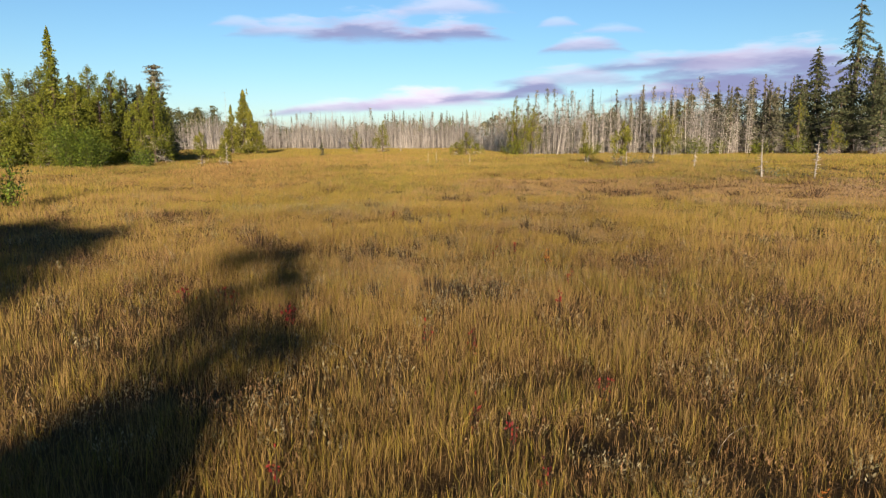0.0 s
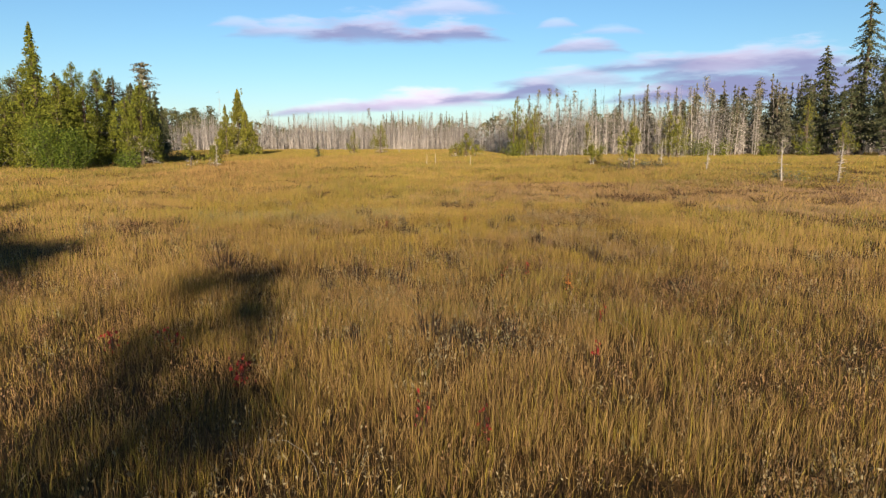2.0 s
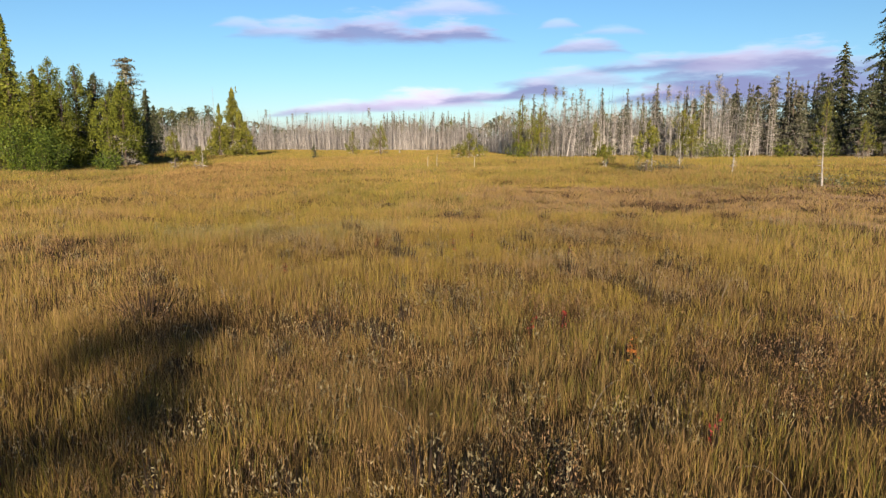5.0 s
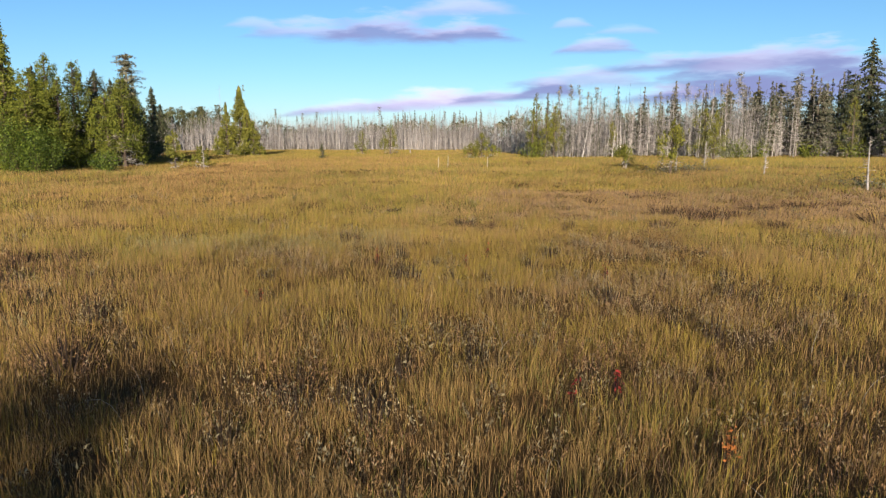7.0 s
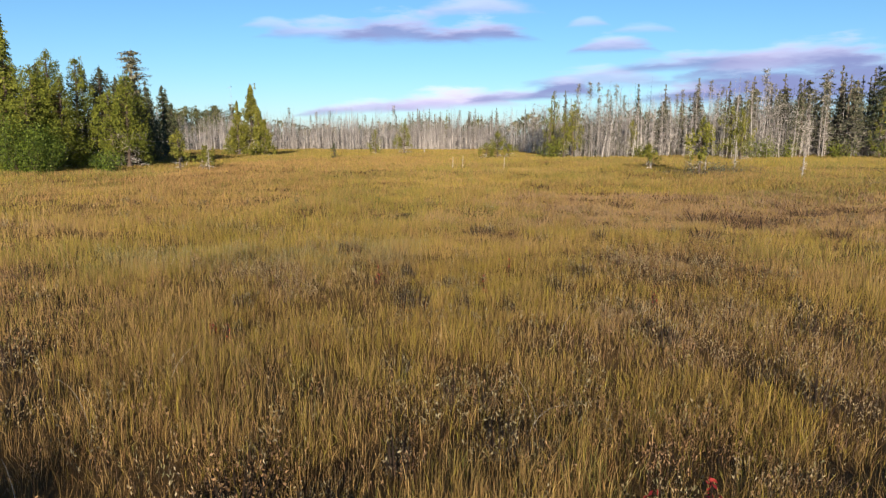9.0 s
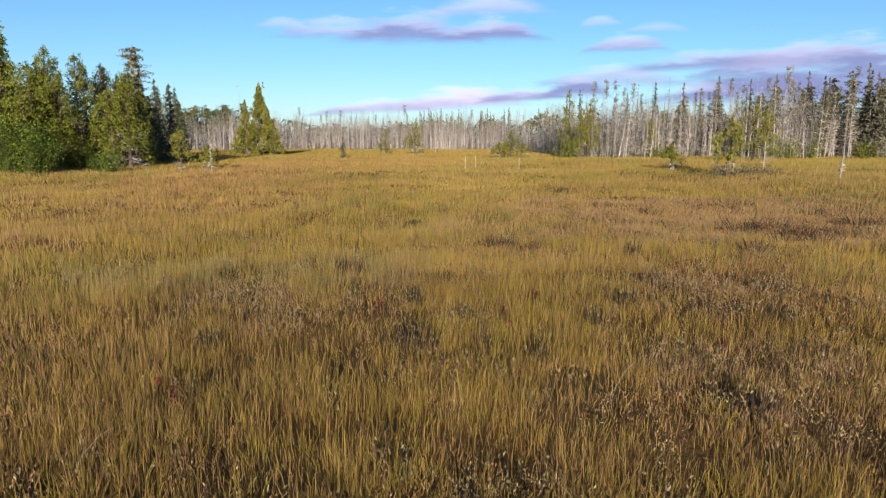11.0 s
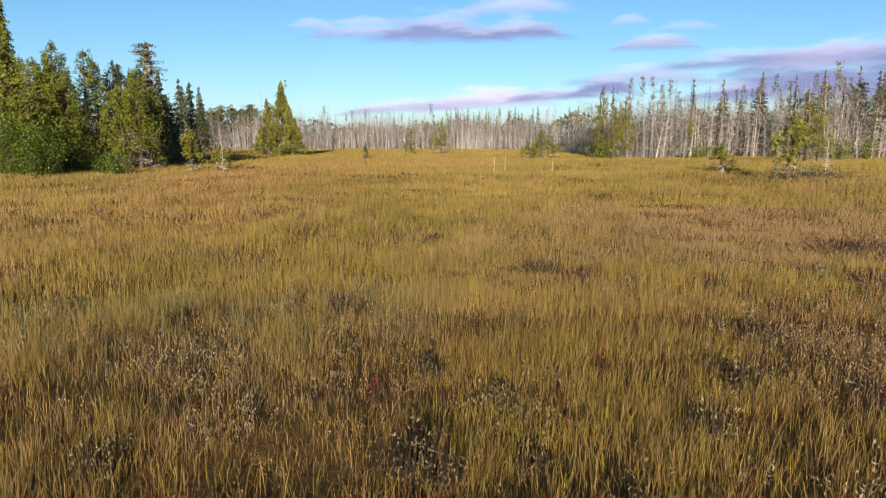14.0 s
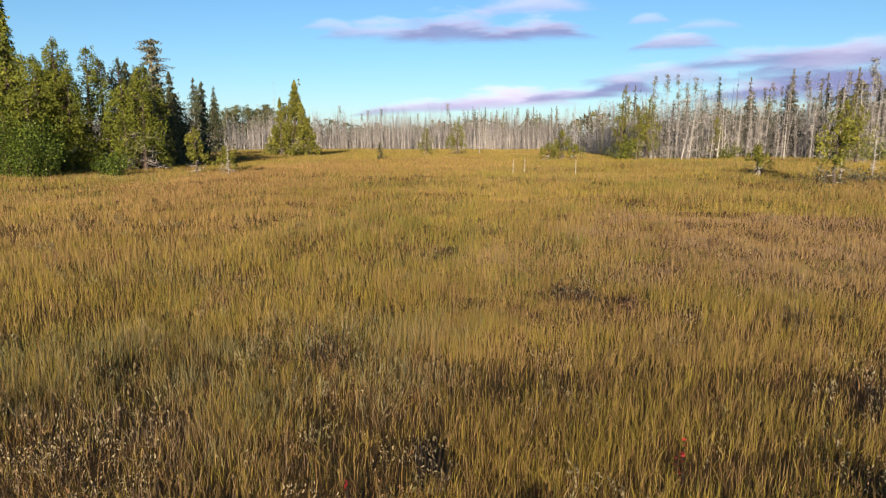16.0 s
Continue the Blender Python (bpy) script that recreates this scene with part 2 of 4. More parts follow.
def limb(points, radii, sides=6):
    """Verts and quads of a tapered round limb along points."""
    points, radii = np.asarray(points, float), np.asarray(radii, float)
    ang = np.arange(sides) * 2 * np.pi / sides
    way = points[-1] - points[0]
    way = way / np.linalg.norm(way)
    side = np.cross(way, (0.31, 0.95, 0.05) if abs(way[1]) < 0.9 else (1, 0, 0))
    side = side / np.linalg.norm(side)
    other = np.cross(way, side)
    ring = np.cos(ang)[:, None] * side + np.sin(ang)[:, None] * other
    verts = (points[:, None, :] + radii[:, None, None] * ring[None]).reshape(-1, 3)
    i = np.arange(len(points) - 1)[:, None] * sides
    j = np.arange(sides)[None]
    k = (j + 1) % sides
    quads = np.stack([i + j, i + k, i + sides + k, i + sides + j], -1).reshape(-1, 4)
    return verts, quads


def joined(pieces):
    verts, faces, at = [], [], 0
    for v, f in pieces:
        verts.append(v)
        faces.append(f + at)
        at += len(v)
    return np.concatenate(verts), np.concatenate(faces)


def thin_twigs(starts, ends, r):
    """Many slender three-sided twigs as verts and triangles."""
    starts, ends = np.asarray(starts, float), np.asarray(ends, float)
    n = len(starts)
    way = ends - starts
    side = np.cross(way, rng.normal(size=(n, 3)))
    side /= np.linalg.norm(side, axis=1)[:, None] + 1e-9
    other = np.cross(way, side)
    other /= np.linalg.norm(other, axis=1)[:, None] + 1e-9
    r = np.broadcast_to(r, (n,))[:, None]
    v = np.stack([starts + side * r, starts + (-0.5 * side + 0.87 * other) * r, starts + (-0.5 * side - 0.87 * other) * r, ends], 1).reshape(-1, 3)
    b = np.arange(n)[:, None] * 4
    f = np.concatenate([b + [0, 1, 3], b + [1, 2, 3], b + [2, 0, 3]])
    return v, f


def sprays(centres, out, size, slim=0.5, turn=0.8, face=None, stray=0.55):
    """Small pointed leaf sprays as diamonds: each hangs round its centre and points along `out`, strewn by `turn`; face: the way their flat sides look."""
    n = len(centres)
    d = np.asarray(out, float) + turn * rng.normal(size=(n, 3))
    d /= np.linalg.norm(d, axis=1)[:, None]
    s = np.cross(d, rng.normal(size=(n, 3)) if face is None else face + stray * rng.normal(size=(n, 3)))
    s /= np.linalg.norm(s, axis=1)[:, None] + 1e-9
    size = np.broadcast_to(size, (n,))[:, None]
    lift = np.cross(d, s) * size * 0.12
    c = np.asarray(centres)
    v = np.stack([c - d * size * 0.5, c + s * size * slim * 0.5 + lift, c + d * size * 0.5, c - s * size * slim * 0.5 + lift], 1).reshape(-1, 3)
    f = np.arange(n)[:, None] * 4 + [0, 1, 2, 3]
    return v, f


# ---- trees ----


def trunk_mesh(h, r, lean=0.0, sides=8, snap=False):
    n = 9
    t = np.linspace(0, 1, n)
    a = rng.uniform(0, 6.28)
    wob = np.cumsum(rng.normal(0, 0.012 * h / 6, (n, 2)), 0)
    x = wob[:, 0] + lean * h * t * math.cos(a)
    y = wob[:, 1] + lean * h * t * math.sin(a)
    x, y = x - x[0], y - y[0]
    rad = r * (1 - t * (0.55 if snap else 0.93)) * (1 + 0.5 * np.exp(-t * 30))
    pts = np.stack([x, y, t * h - 0.25 * (1 - t)], 1)
    return pts, mesh_from("trunk", *[(v, [f]) for v, f in [limb(pts, rad, sides)]][0], smooth=True)


def at_height(pts, z):
    return np.stack([np.interp(z, pts[:, 2], pts[:, 0]), np.interp(z, pts[:, 2], pts[:, 1]), z], -1)


def conifer(name, label, h, r, material, boughs=90, per=40, size=0.16, low=0.06, droop=0.25, power=0.8, lean=0.02, bare=0, thick=0.16, slim=0.5, tiers=0, flat=0.75):
    """A conifer: tapered trunk, a crown of boughs clad in small sprays with gaps between them, and dead twigs below."""
    tree = tagged(new(name), label, "tree")
    pts, tm = trunk_mesh(h, 0.018 * h + 0.03, lean)
    trunk = part("trunk", tm, BARK, tree)
    t = rng.random(boughs) ** 0.8
    if tiers:  # boughs in whorls with air between
        t = np.clip((np.floor(t * tiers) + 0.5 + rng.normal(0, 0.24, boughs)) / tiers, 0, 0.995)
    z0 = h * (low + (0.99 - low) * t)
    ang = rng.uniform(0, 2 * np.pi, boughs)
    side_wt = 1 + 0.22 * np.sin(ang * 2 + rng.uniform(0, 6)) + 0.18 * np.sin(ang + 5 * t + rng.uniform(0, 6))
    length = r * ((1 - t) ** power * rng.uniform(0.55, 1.12, boughs) * side_wt * (0.8 + 0.2 * step(0, 0.2, t)) + 0.03)
    base = at_height(pts, z0)
    c, o, s, g = [], [], [], []
    tw0, tw1 = [], []
    for i in range(boughs):
        m = max(6, int(per * (0.25 + length[i] / r)))
        u = rng.random(m) ** 0.6
        rise = 0.18 * (1 - u) - droop * u * u
        tip = np.array([math.cos(ang[i]), math.sin(ang[i]), 0.0])
        p = base[i] + np.outer(u * length[i], tip)
        p[:, 2] += rise * length[i] * 1.2
        p += rng.normal(0, 1, (m, 3)) * (thick * (0.12 + 0.88 * min(1.0, length[i] / r)) * np.array([1, 1, flat]))
        c.append(p)
        o.append(np.tile(tip * 0.6 + np.array([0, 0, 0.1 - droop]), (m, 1)))
        g.append(np.tile(tip + np.array([0, 0, 0.45]), (m, 1)))
        s.append(size * rng.uniform(0.6, 1.3, m))
        tw0.append(base[i])
        tw1.append(base[i] + tip * length[i] * 0.9 + np.array([0, 0, -droop * length[i] * 0.8]))
    m = int(45 * h * min(1.0, boughs / 120))
    t = rng.random(m) ** 1.2
    a = rng.uniform(0, 6.28, m)
    rad = 0.5 * r * (1 - t) ** power * np.sqrt(rng.random(m))
    inner = at_height(pts, h * (low + (0.93 - low) * t)) + np.stack([np.cos(a) * rad, np.sin(a) * rad, np.zeros(m)], 1)
    c.append(inner)
    o.append(rng.normal(0, 0.3, (m, 3)) + [0, 0, -1.0])
    g.append(np.stack([np.cos(a), np.sin(a), np.zeros(m)], 1))
    s.append(np.minimum(2.2 * size, 0.06 + 1.2 * rad))
    v, f = sprays(np.concatenate(c), np.concatenate(o), np.concatenate(s), slim, 0.8, np.concatenate(g))
    part("crown", mesh_from("crown", v, [f]), material, tree)
    v, f = thin_twigs(tw0, tw1, 0.018)
    tagged(part("boughwork", mesh_from("boughwork", v, [f]), TWIG, trunk), kind="stuff")
    if bare:
        zb = rng.uniform(0.04, 0.45, bare) * h
        a = rng.uniform(0, 6.28, bare)
        b0 = at_height(pts, zb)
        ln = rng.uniform(0.4, 1.0, bare) * r
        b1 = b0 + np.stack([np.cos(a) * ln, np.sin(a) * ln, rng.uniform(-0.35, 0.1, bare) * ln], 1)
        q0 = b0 + (b1 - b0) * rng.uniform(0.3, 0.9, (bare, 1))
        q1 = q0 + rng.normal(0, 0.22, (bare, 3))
        v, f = thin_twigs(np.concatenate([b0, q0]), np.concatenate([b1, q1]), 0.014)
        tagged(part("dead_branchwork", mesh_from("dead_branchwork", v, [f]), DEADTWIG, trunk, "bare grey dead branches"), kind="stuff")
    return tree


def cedar(name, label, h, r, material, low=0.02, power=0.48, tips=3, size=0.095, bare=40, dense=1.75, per=76):
    """A lumpy cedar: upright plumes of foliage round a trunk, dark hollows between them, uneven leaders at the top, bare twigs below."""
    tree = tagged(new(name), label, "tree")
    pts, tm = trunk_mesh(h * 0.97, 0.016 * h + 0.03, 0.02)
    trunk = part("trunk", tm, BARK, tree)
    n = int(dense * (16 + 9.0 * h * r))
    t = rng.random(n) ** 0.9
    a = rng.uniform(0, 2 * np.pi, n)
    lobe = 1 + 0.25 * np.sin(2 * a + rng.uniform(0, 6)) + 0.2 * np.sin(3 * a + 6 * t + rng.uniform(0, 6))
    away = r * (1 - t) ** power * rng.uniform(0.35, 1.12, n) * lobe
    z = h * (low + (0.93 - low) * t)
    c = at_height(pts, z) + np.stack([np.cos(a) * away, np.sin(a) * away, np.zeros(n)], 1)
    half = rng.uniform(0.5, 1.25, n) * (0.09 + 0.18 * (1 - t) ** 0.6) * min(1.15, 0.5 + 0.4 * r)
    lead = np.array([at_height(pts, h * 0.9)] * tips) + np.stack([rng.normal(0, 0.14 * r, tips), rng.normal(0, 0.14 * r, tips), h * rng.uniform(-0.14, 0.06, tips)], 1)
    lead[0, 2] = h * 0.95
    c, half = np.concatenate([c, lead, lead - [0, 0, 0.35]]), np.concatenate([half, np.full(tips, 0.09), np.full(tips, 0.14)])
    m = np.maximum(14, (per * (half / 0.3) ** 1.5 * 1.15).astype(int))
    i = np.repeat(np.arange(len(c)), m)
    d = rng.normal(size=(len(i), 3))
    d /= np.linalg.norm(d, axis=1)[:, None]
    p = c[i] + d * (half[i] * rng.random(len(i)) ** 0.35)[:, None] * [1, 1, 1.7]
    p[:, 2] = np.maximum(p[:, 2], 0.05)
    axis = at_height(pts, np.clip(p[:, 2], 0, h * 0.97))
    out = p - axis
    out /= np.linalg.norm(out, axis=1)[:, None] + 0.2
    v, f = sprays(p, out * 0.6 + d * 0.4 + [0, 0, 0.35], size * rng.uniform(0.6, 1.35, len(p)), 0.5, 0.6, 0.45 * out + 1.1 * d + [0, 0, 0.35], 0.3)
    part("crown", mesh_from("crown", v, [f]), material, tree)
    foot = at_height(pts, np.maximum(0.1, c[:, 2] - 0.25 * half - 0.1))
    v, f = thin_twigs(foot, c, 0.018)
    tagged(part("boughwork", mesh_from("boughwork", v, [f]), TWIG, trunk), kind="stuff")
    zb = rng.uniform(0.02, 0.36, bare) * h
    a = rng.uniform(0, 6.28, bare)
    b0 = at_height(pts, zb)
    ln = rng.uniform(0.5, 1.12, bare) * r * (1 - 0.6 * zb / h)
    b1 = b0 + np.stack([np.cos(a) * ln, np.sin(a) * ln, rng.uniform(-0.4, 0.1, bare) * ln], 1)
    q0 = np.repeat(b0 + (b1 - b0) * rng.uniform(0.4, 0.95, (bare, 1)), 3, 0)
    q1 = q0 + rng.normal(0, 0.2, (3 * bare, 3))
    v, f = thin_twigs(np.concatenate([b0, q0]), np.concatenate([b1, q1]), 0.012)
    tagged(part("dead_branchwork", mesh_from("dead_branchwork", v, [f]), DEADTWIG, trunk, "bare grey dead branches"), kind="stuff")
    return tree


def dead_tree(label, h, r, twigs=60, lean=0.03, tuft=0.0, snap=False, spread=0.75, name="dead_tree"):
    """A standing dead conifer: pale trunk with short bare branches; tuft: share of its top that still carries thin foliage."""
    tree = tagged(new(name), label, "dead tree")
    pts, tm = trunk_mesh(h, r, lean, 6, snap)
    trunk = part("trunk", tm, DEADWOOD, tree)
    z = h * rng.uniform(0.12, 0.97, twigs)
    a = rng.uniform(0, 6.28, twigs)
    ln = spread * (1.15 - 0.85 * z / h) * rng.uniform(0.35, 1.1, twigs) * h / 6
    b0 = at_height(pts, z)
    b1 = b0 + np.stack([np.cos(a) * ln, np.sin(a) * ln, rng.uniform(-0.25, 0.4, twigs) * ln], 1)
    k = 1
    u = rng.uniform(0.25, 0.9, (twigs * k, 1))
    q0 = np.repeat(b0, k, 0) * (1 - u) + np.repeat(b1, k, 0) * u
    q1 = q0 + rng.normal(0, 0.17, (twigs * k, 3)) * h / 6
    v, f = thin_twigs(np.concatenate([b0, q0]), np.concatenate([b1, q1]), np.concatenate([np.full(twigs, 0.017), np.full(twigs * k, 0.011)]))
    tagged(part("branchwork", mesh_from("branchwork", v, [f]), DEADTWIG, trunk), kind="stuff")
    if tuft:
        keep = z > h * (1 - tuft)
        m = 8
        u = rng.random((keep.sum() * m, 1))
        p = np.repeat(b0[keep], m, 0) * (1 - u) + np.repeat(b1[keep], m, 0) * u + rng.normal(0, 0.07, (keep.sum() * m, 3))
        v, f = sprays(p, np.repeat(b1[keep] - b0[keep], m, 0), rng.uniform(0.07, 0.15, len(p)), 0.45)
        part("crown", mesh_from("crown", v, [f]), LICHEN, tree, "thin grey-green foliage")
    return tree


def bush(name, label, h, r, material, stems=14, leaves=900, size=0.11, category="shrub", slim=0.75, rise=0.2, low=0.12):
    """A leafy shrub: stems that fan out from the base, leaves in clumps along them."""
    thing = tagged(new(name), label, category)
    a = rng.uniform(0, 6.28, stems)
    rr = r * np.sqrt(rng.random(stems))
    top = np.stack([np.cos(a) * rr, np.sin(a) * rr, h * rng.uniform(0.55, 1.0, stems) * (1 - 0.35 * (rr / r) ** 2)], 1)
    foot = top * [0.2, 0.2, 0] + [0, 0, -0.2]
    v, f = thin_twigs(foot, top, 0.016)
    tagged(part("stemwork", mesh_from("stemwork", v, [f]), TWIG, thing), kind="stuff")
    i = rng.integers(0, stems, leaves)
    u = rng.uniform(low, 1.0, leaves)[:, None]
    p = foot[i] * (1 - u) + top[i] * u + rng.normal(0, 0.16 * r, (leaves, 3)) * (0.6 + 0.4 * u)
    p[:, 2] = np.maximum(p[:, 2], 0.02)
    v, f = sprays(p, rng.normal(0, 1, (leaves, 3)) + [0, 0, rise], rng.uniform(0.6, 1.3, leaves) * size, slim)
    tagged(part("leaves", mesh_from("leaves", v, [f]), material, thing), kind="stuff")
    return thing


def tangle(label, h, r, twigs=110):
    """A low heap of fallen grey twigs that cross one another, with a few dull leaves."""
    thing = tagged(new("dead_shrub"), label, "shrub")
    a, rr = rng.uniform(0, 6.28, twigs), r * np.sqrt(rng.random(twigs))
    b0 = np.stack([np.cos(a) * rr, np.sin(a) * rr, h * rng.random(twigs) * (1 - (rr / r) ** 2)], 1)
    w = rng.normal(0, 1, (twigs, 3)) * [1, 1, 0.45] + [0, 0, 0.25]
    b1 = b0 + w * (rng.uniform(0.15, 0.4, twigs) * min(1.0, r))[:, None]
    b1[:, 2] = np.maximum(b1[:, 2], 0.03)
    v, f = thin_twigs(b0, b1, rng.uniform(0.005, 0.011, twigs))
    tagged(part("stemwork", mesh_from("stemwork", v, [f]), BARK, thing), kind="stuff")
    p = b1[rng.integers(0, twigs, 160)] + rng.normal(0, 0.06, (160, 3))
    v, f = sprays(p, rng.normal(0, 1, (160, 3)), rng.uniform(0.03, 0.06, 160), 0.5)
    tagged(part("leaves", mesh_from("leaves", v, [f]), LICHEN, thing), kind="stuff")
    return thing


def put(tree, x, y, turn=0.0, scale=1.0, tilt=0.0):
    """Stand a finished thing on the peat."""
    tree.matrix_basis = pose(x, y, float(soil(x, y)), tilt, 0, turn) @ Matrix.Diagonal((scale, scale, scale, 1))
    return tree


def again(tree, x, y, turn, scale, tilt=0.0):
    """A copy of a tree, standing on the peat at another place and size."""
    c = copy_thing(tree, Matrix())
    return put(c, x, y, turn, scale, tilt)

# ---- the ground: one sheet of peat with hummocks, out to the horizon ----


def spread(a, b, fine, far):
    core = np.arange(a, b + fine / 2, fine)
    out = fine * 1.6 ** np.arange(1, 20).cumsum() ** 0.72
    lo, hi = a - np.cumsum(out), b + np.cumsum(out)
    xs = np.concatenate([lo[lo > -far][::-1], core, hi[hi < far]])
    return np.concatenate([[-far], xs, [far]])


gx, gy = spread(-26, 26, 0.35, 3000), spread(-4, 52, 0.35, 3000)
X, Y = np.meshgrid(gx, gy)
i = (np.arange(len(gy) - 1)[:, None] * len(gx) + np.arange(len(gx) - 1)[None]).ravel()
quads = np.stack([i, i + 1, i + 1 + len(gx), i + len(gx)], 1)
ground = part("ground", mesh_from("ground", np.stack([X.ravel(), Y.ravel(), soil(X, Y).ravel()], 1), [quads], smooth=True), PEAT)
tagged(ground, "boggy peat ground under sedge, reaching to the woods", "ground", kind="structure")

# ---- trees at the edge of the bog: x, y, height, crown radius ----
CEDARS = [(-26.4, 40.0, 5.0, 2.0), (-27.6, 43.0, 6.3, 1.9), (-26.4, 44.0, 6.6, 1.8), (-24.9, 39.6, 4.3, 1.6), (-23.6, 39.4, 4.5, 1.7), (-22.4, 38.6, 3.4, 1.5), (-22.2, 41.0, 4.8, 1.6),
          (-21.6, 41.0, 6.3, 1.5), (-20.9, 42.0, 6.1, 1.2), (-21.5, 38.9, 3.7, 1.5), (-21.1, 40.9, 5.0, 1.3), (-21.9, 40.2, 5.4, 1.6), (-25.4, 38.0, 2.6, 1.5), (-24.6, 42.5, 5.9, 1.7), (-23.0, 43.0, 5.3, 1.7), (-29.4, 42.0, 7.0, 2.2), (-30.2, 39.5, 6.0, 2.2), (-28.0, 39.0, 3.6, 1.8)]
SPRUCES = [(-20.3, 47, 5.4, 1.6), (-21.4, 48, 4.6, 1.6), (-25.6, 46, 6.2, 1.5), (-27.9, 62, 6.7, 1.7), (-28.4, 68, 6.5, 1.5), (-24.1, 50, 6.1, 1.7), (-30.9, 75, 5.3, 2.2), (-23.8, 52, 5.2, 1.6), (-24.2, 56, 4.6, 2.0), (-19.6, 46, 3.7, 1.9), (-19.9, 44, 4.7, 1.5), (-43.0, 95, 9.4, 2.0), (-42.0, 98, 8.6, 2.0), (-44.6, 99, 8.8, 2.2)]
DARK_PINES = [(30.6, 66.5, 6.9, 2.2), (32.4, 67.5, 7.6, 2.3), (34.4, 66.0, 7.0, 2.2), (36.0, 67.5, 7.8, 2.2), (43.0, 66.0, 9.0, 3.0), (38.3, 64.0, 7.6, 2.3), (40.4, 62.5, 8.2, 2.6), (42.2, 61.5, 8.6, 2.6), (37.0, 63.5, 6.0, 2.0), (24.2, 66.5, 5.6, 1.7), (26.4, 67.5, 6.2, 1.8), (28.5, 66.5, 6.4, 2.0), (33.4, 64.5, 6.2, 2.0), (35.4, 63.5, 6.6, 2.0), (39.6, 60.5, 6.4, 2.2), (44.5, 62.0, 8.0, 2.6), (18.5, 70.0, 5.0, 1.6), (21.5, 69.0, 5.6, 1.6)]
FAR_PINES = [(-38.9, 95, 5.9, 3.0), (-41.4, 105, 6.5, 2.6), (-36.8, 100, 6.3, 2.8), (-37.1, 98, 5.5, 2.6), (-38.6, 92, 5.2, 2.6), (-40.5, 110, 6.7, 2.8), (-39.4, 115, 7.3, 2.8)]
LONE_TREES = [(-21.65, 72, 7.2, 1.5), (-22.5, 71, 5.4, 0.85), (-20.5, 71, 5.0, 1.0), (-19.6, 70, 3.6, 1.0), (-23.1, 71, 3.0, 0.9)]
YOUNG = [(-7.1, 78, 3.9, 1.1), (-9.9, 76, 2.6, 0.8), (2.2, 62, 2.3, 1.0), (1.3, 62.5, 1.3, 0.9), (3.1, 62.3, 1.2, 0.9), (7.5, 68, 6.1, 1.0), (8.6, 64, 4.8, 0.95), (7.7, 63, 4.1, 0.9), (6.9, 66, 4.6, 0.6), (9.1, 65, 4.2, 0.8), (14.0, 66, 3.4, 0.55), (8.75, 40.4, 1.3, 0.42), (9.75, 36.1, 2.5, 0.62), (17.9, 54, 3.9, 1.1), (18.2, 53, 3.5, 0.9), (24.7, 68, 5.4, 0.8), (33.2, 62, 5.4, 0.9), (34.0, 58, 3.2, 0.9), (-14.6, 40, 2.1, 0.5), (-13.4, 40.5, 1.3, 0.5)]
DARK_SPRUCES = [(40.5, 66, 15.4, 3.4), (37.8, 68, 10.8, 3.0), (41.6, 64, 10.4, 2.4), (45.7, 66, 12.8, 3.0), (45.6, 60, 10.8, 3.0), (31.3, 72, 6.5, 1.6)]

for x, y, h, r in CEDARS:
    put(cedar("cedar_tree", "dense yellow-green cedar at the edge of the bog", h, r, CEDAR, tips=3, dense=2.4, per=68), x, y)
put(conifer("spruce_tree", "tall narrow dense spruce with a bronze-green tip", 8.2, 1.6, CEDAR, boughs=470, per=28, size=0.13, low=0.02, droop=0.2, power=0.9,
            bare=14, thick=0.1), -23.2, 40.0)
put(conifer("larch_tree", "thin grey-green larch with a wispy top", 6.6, 0.95, LICHEN, boughs=80, per=26, size=0.11, low=0.6, droop=-0.05, power=0.3,
            bare=60, thick=0.09, tiers=6, flat=0.5), -19.35, 45.0)
put(cedar("cedar_tree", "yellow-green cedar with bare grey lower branches", 5.3, 1.45, CEDAR, low=0.07, power=0.6, bare=64, dense=2.2), -18.5, 42.5)
put(cedar("cedar_tree", "yellow-green cedar with bare grey lower branches", 4.4, 1.1, CEDAR, low=0.2, power=0.6, bare=30, dense=2.0), -19.1, 42.2)
# cedars in the darker pine colour: the hollow's shade put into foliage
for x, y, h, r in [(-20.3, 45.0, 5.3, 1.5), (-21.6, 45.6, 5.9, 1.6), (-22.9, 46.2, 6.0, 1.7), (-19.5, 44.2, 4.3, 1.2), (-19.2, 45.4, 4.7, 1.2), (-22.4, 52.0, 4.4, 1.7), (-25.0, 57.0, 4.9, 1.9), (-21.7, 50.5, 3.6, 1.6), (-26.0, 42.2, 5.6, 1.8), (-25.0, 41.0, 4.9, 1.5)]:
    put(cedar("cedar_tree", "cedar deep in the group of trees, foliage darkened for shade", h, r, PINE, tips=2, dense=2.0, per=55), x, y)
# dark spruces; those at y 44 to 48 also darken the shaded hollow
for x, y, h, r in SPRUCES:
    put(conifer("spruce_tree", "tall dark green spruce among the cedars", h, r, PINE, boughs=int(60 + 16 * h), per=22, size=0.17, low=0.06, droop=0.22,
                bare=20, thick=0.13, tiers=12), x, y)
for x, y, h, r in FAR_PINES:
    x, y, h, r = x * 1.3, y * 1.3, h * 1.25, r * 1.2
    put(conifer("pine_tree", "round-topped green pine behind the bog", h, r, SPRUCE, boughs=60, per=20, size=0.32, low=0.35, droop=0.0, power=0.45,
                thick=0.35), x, y)
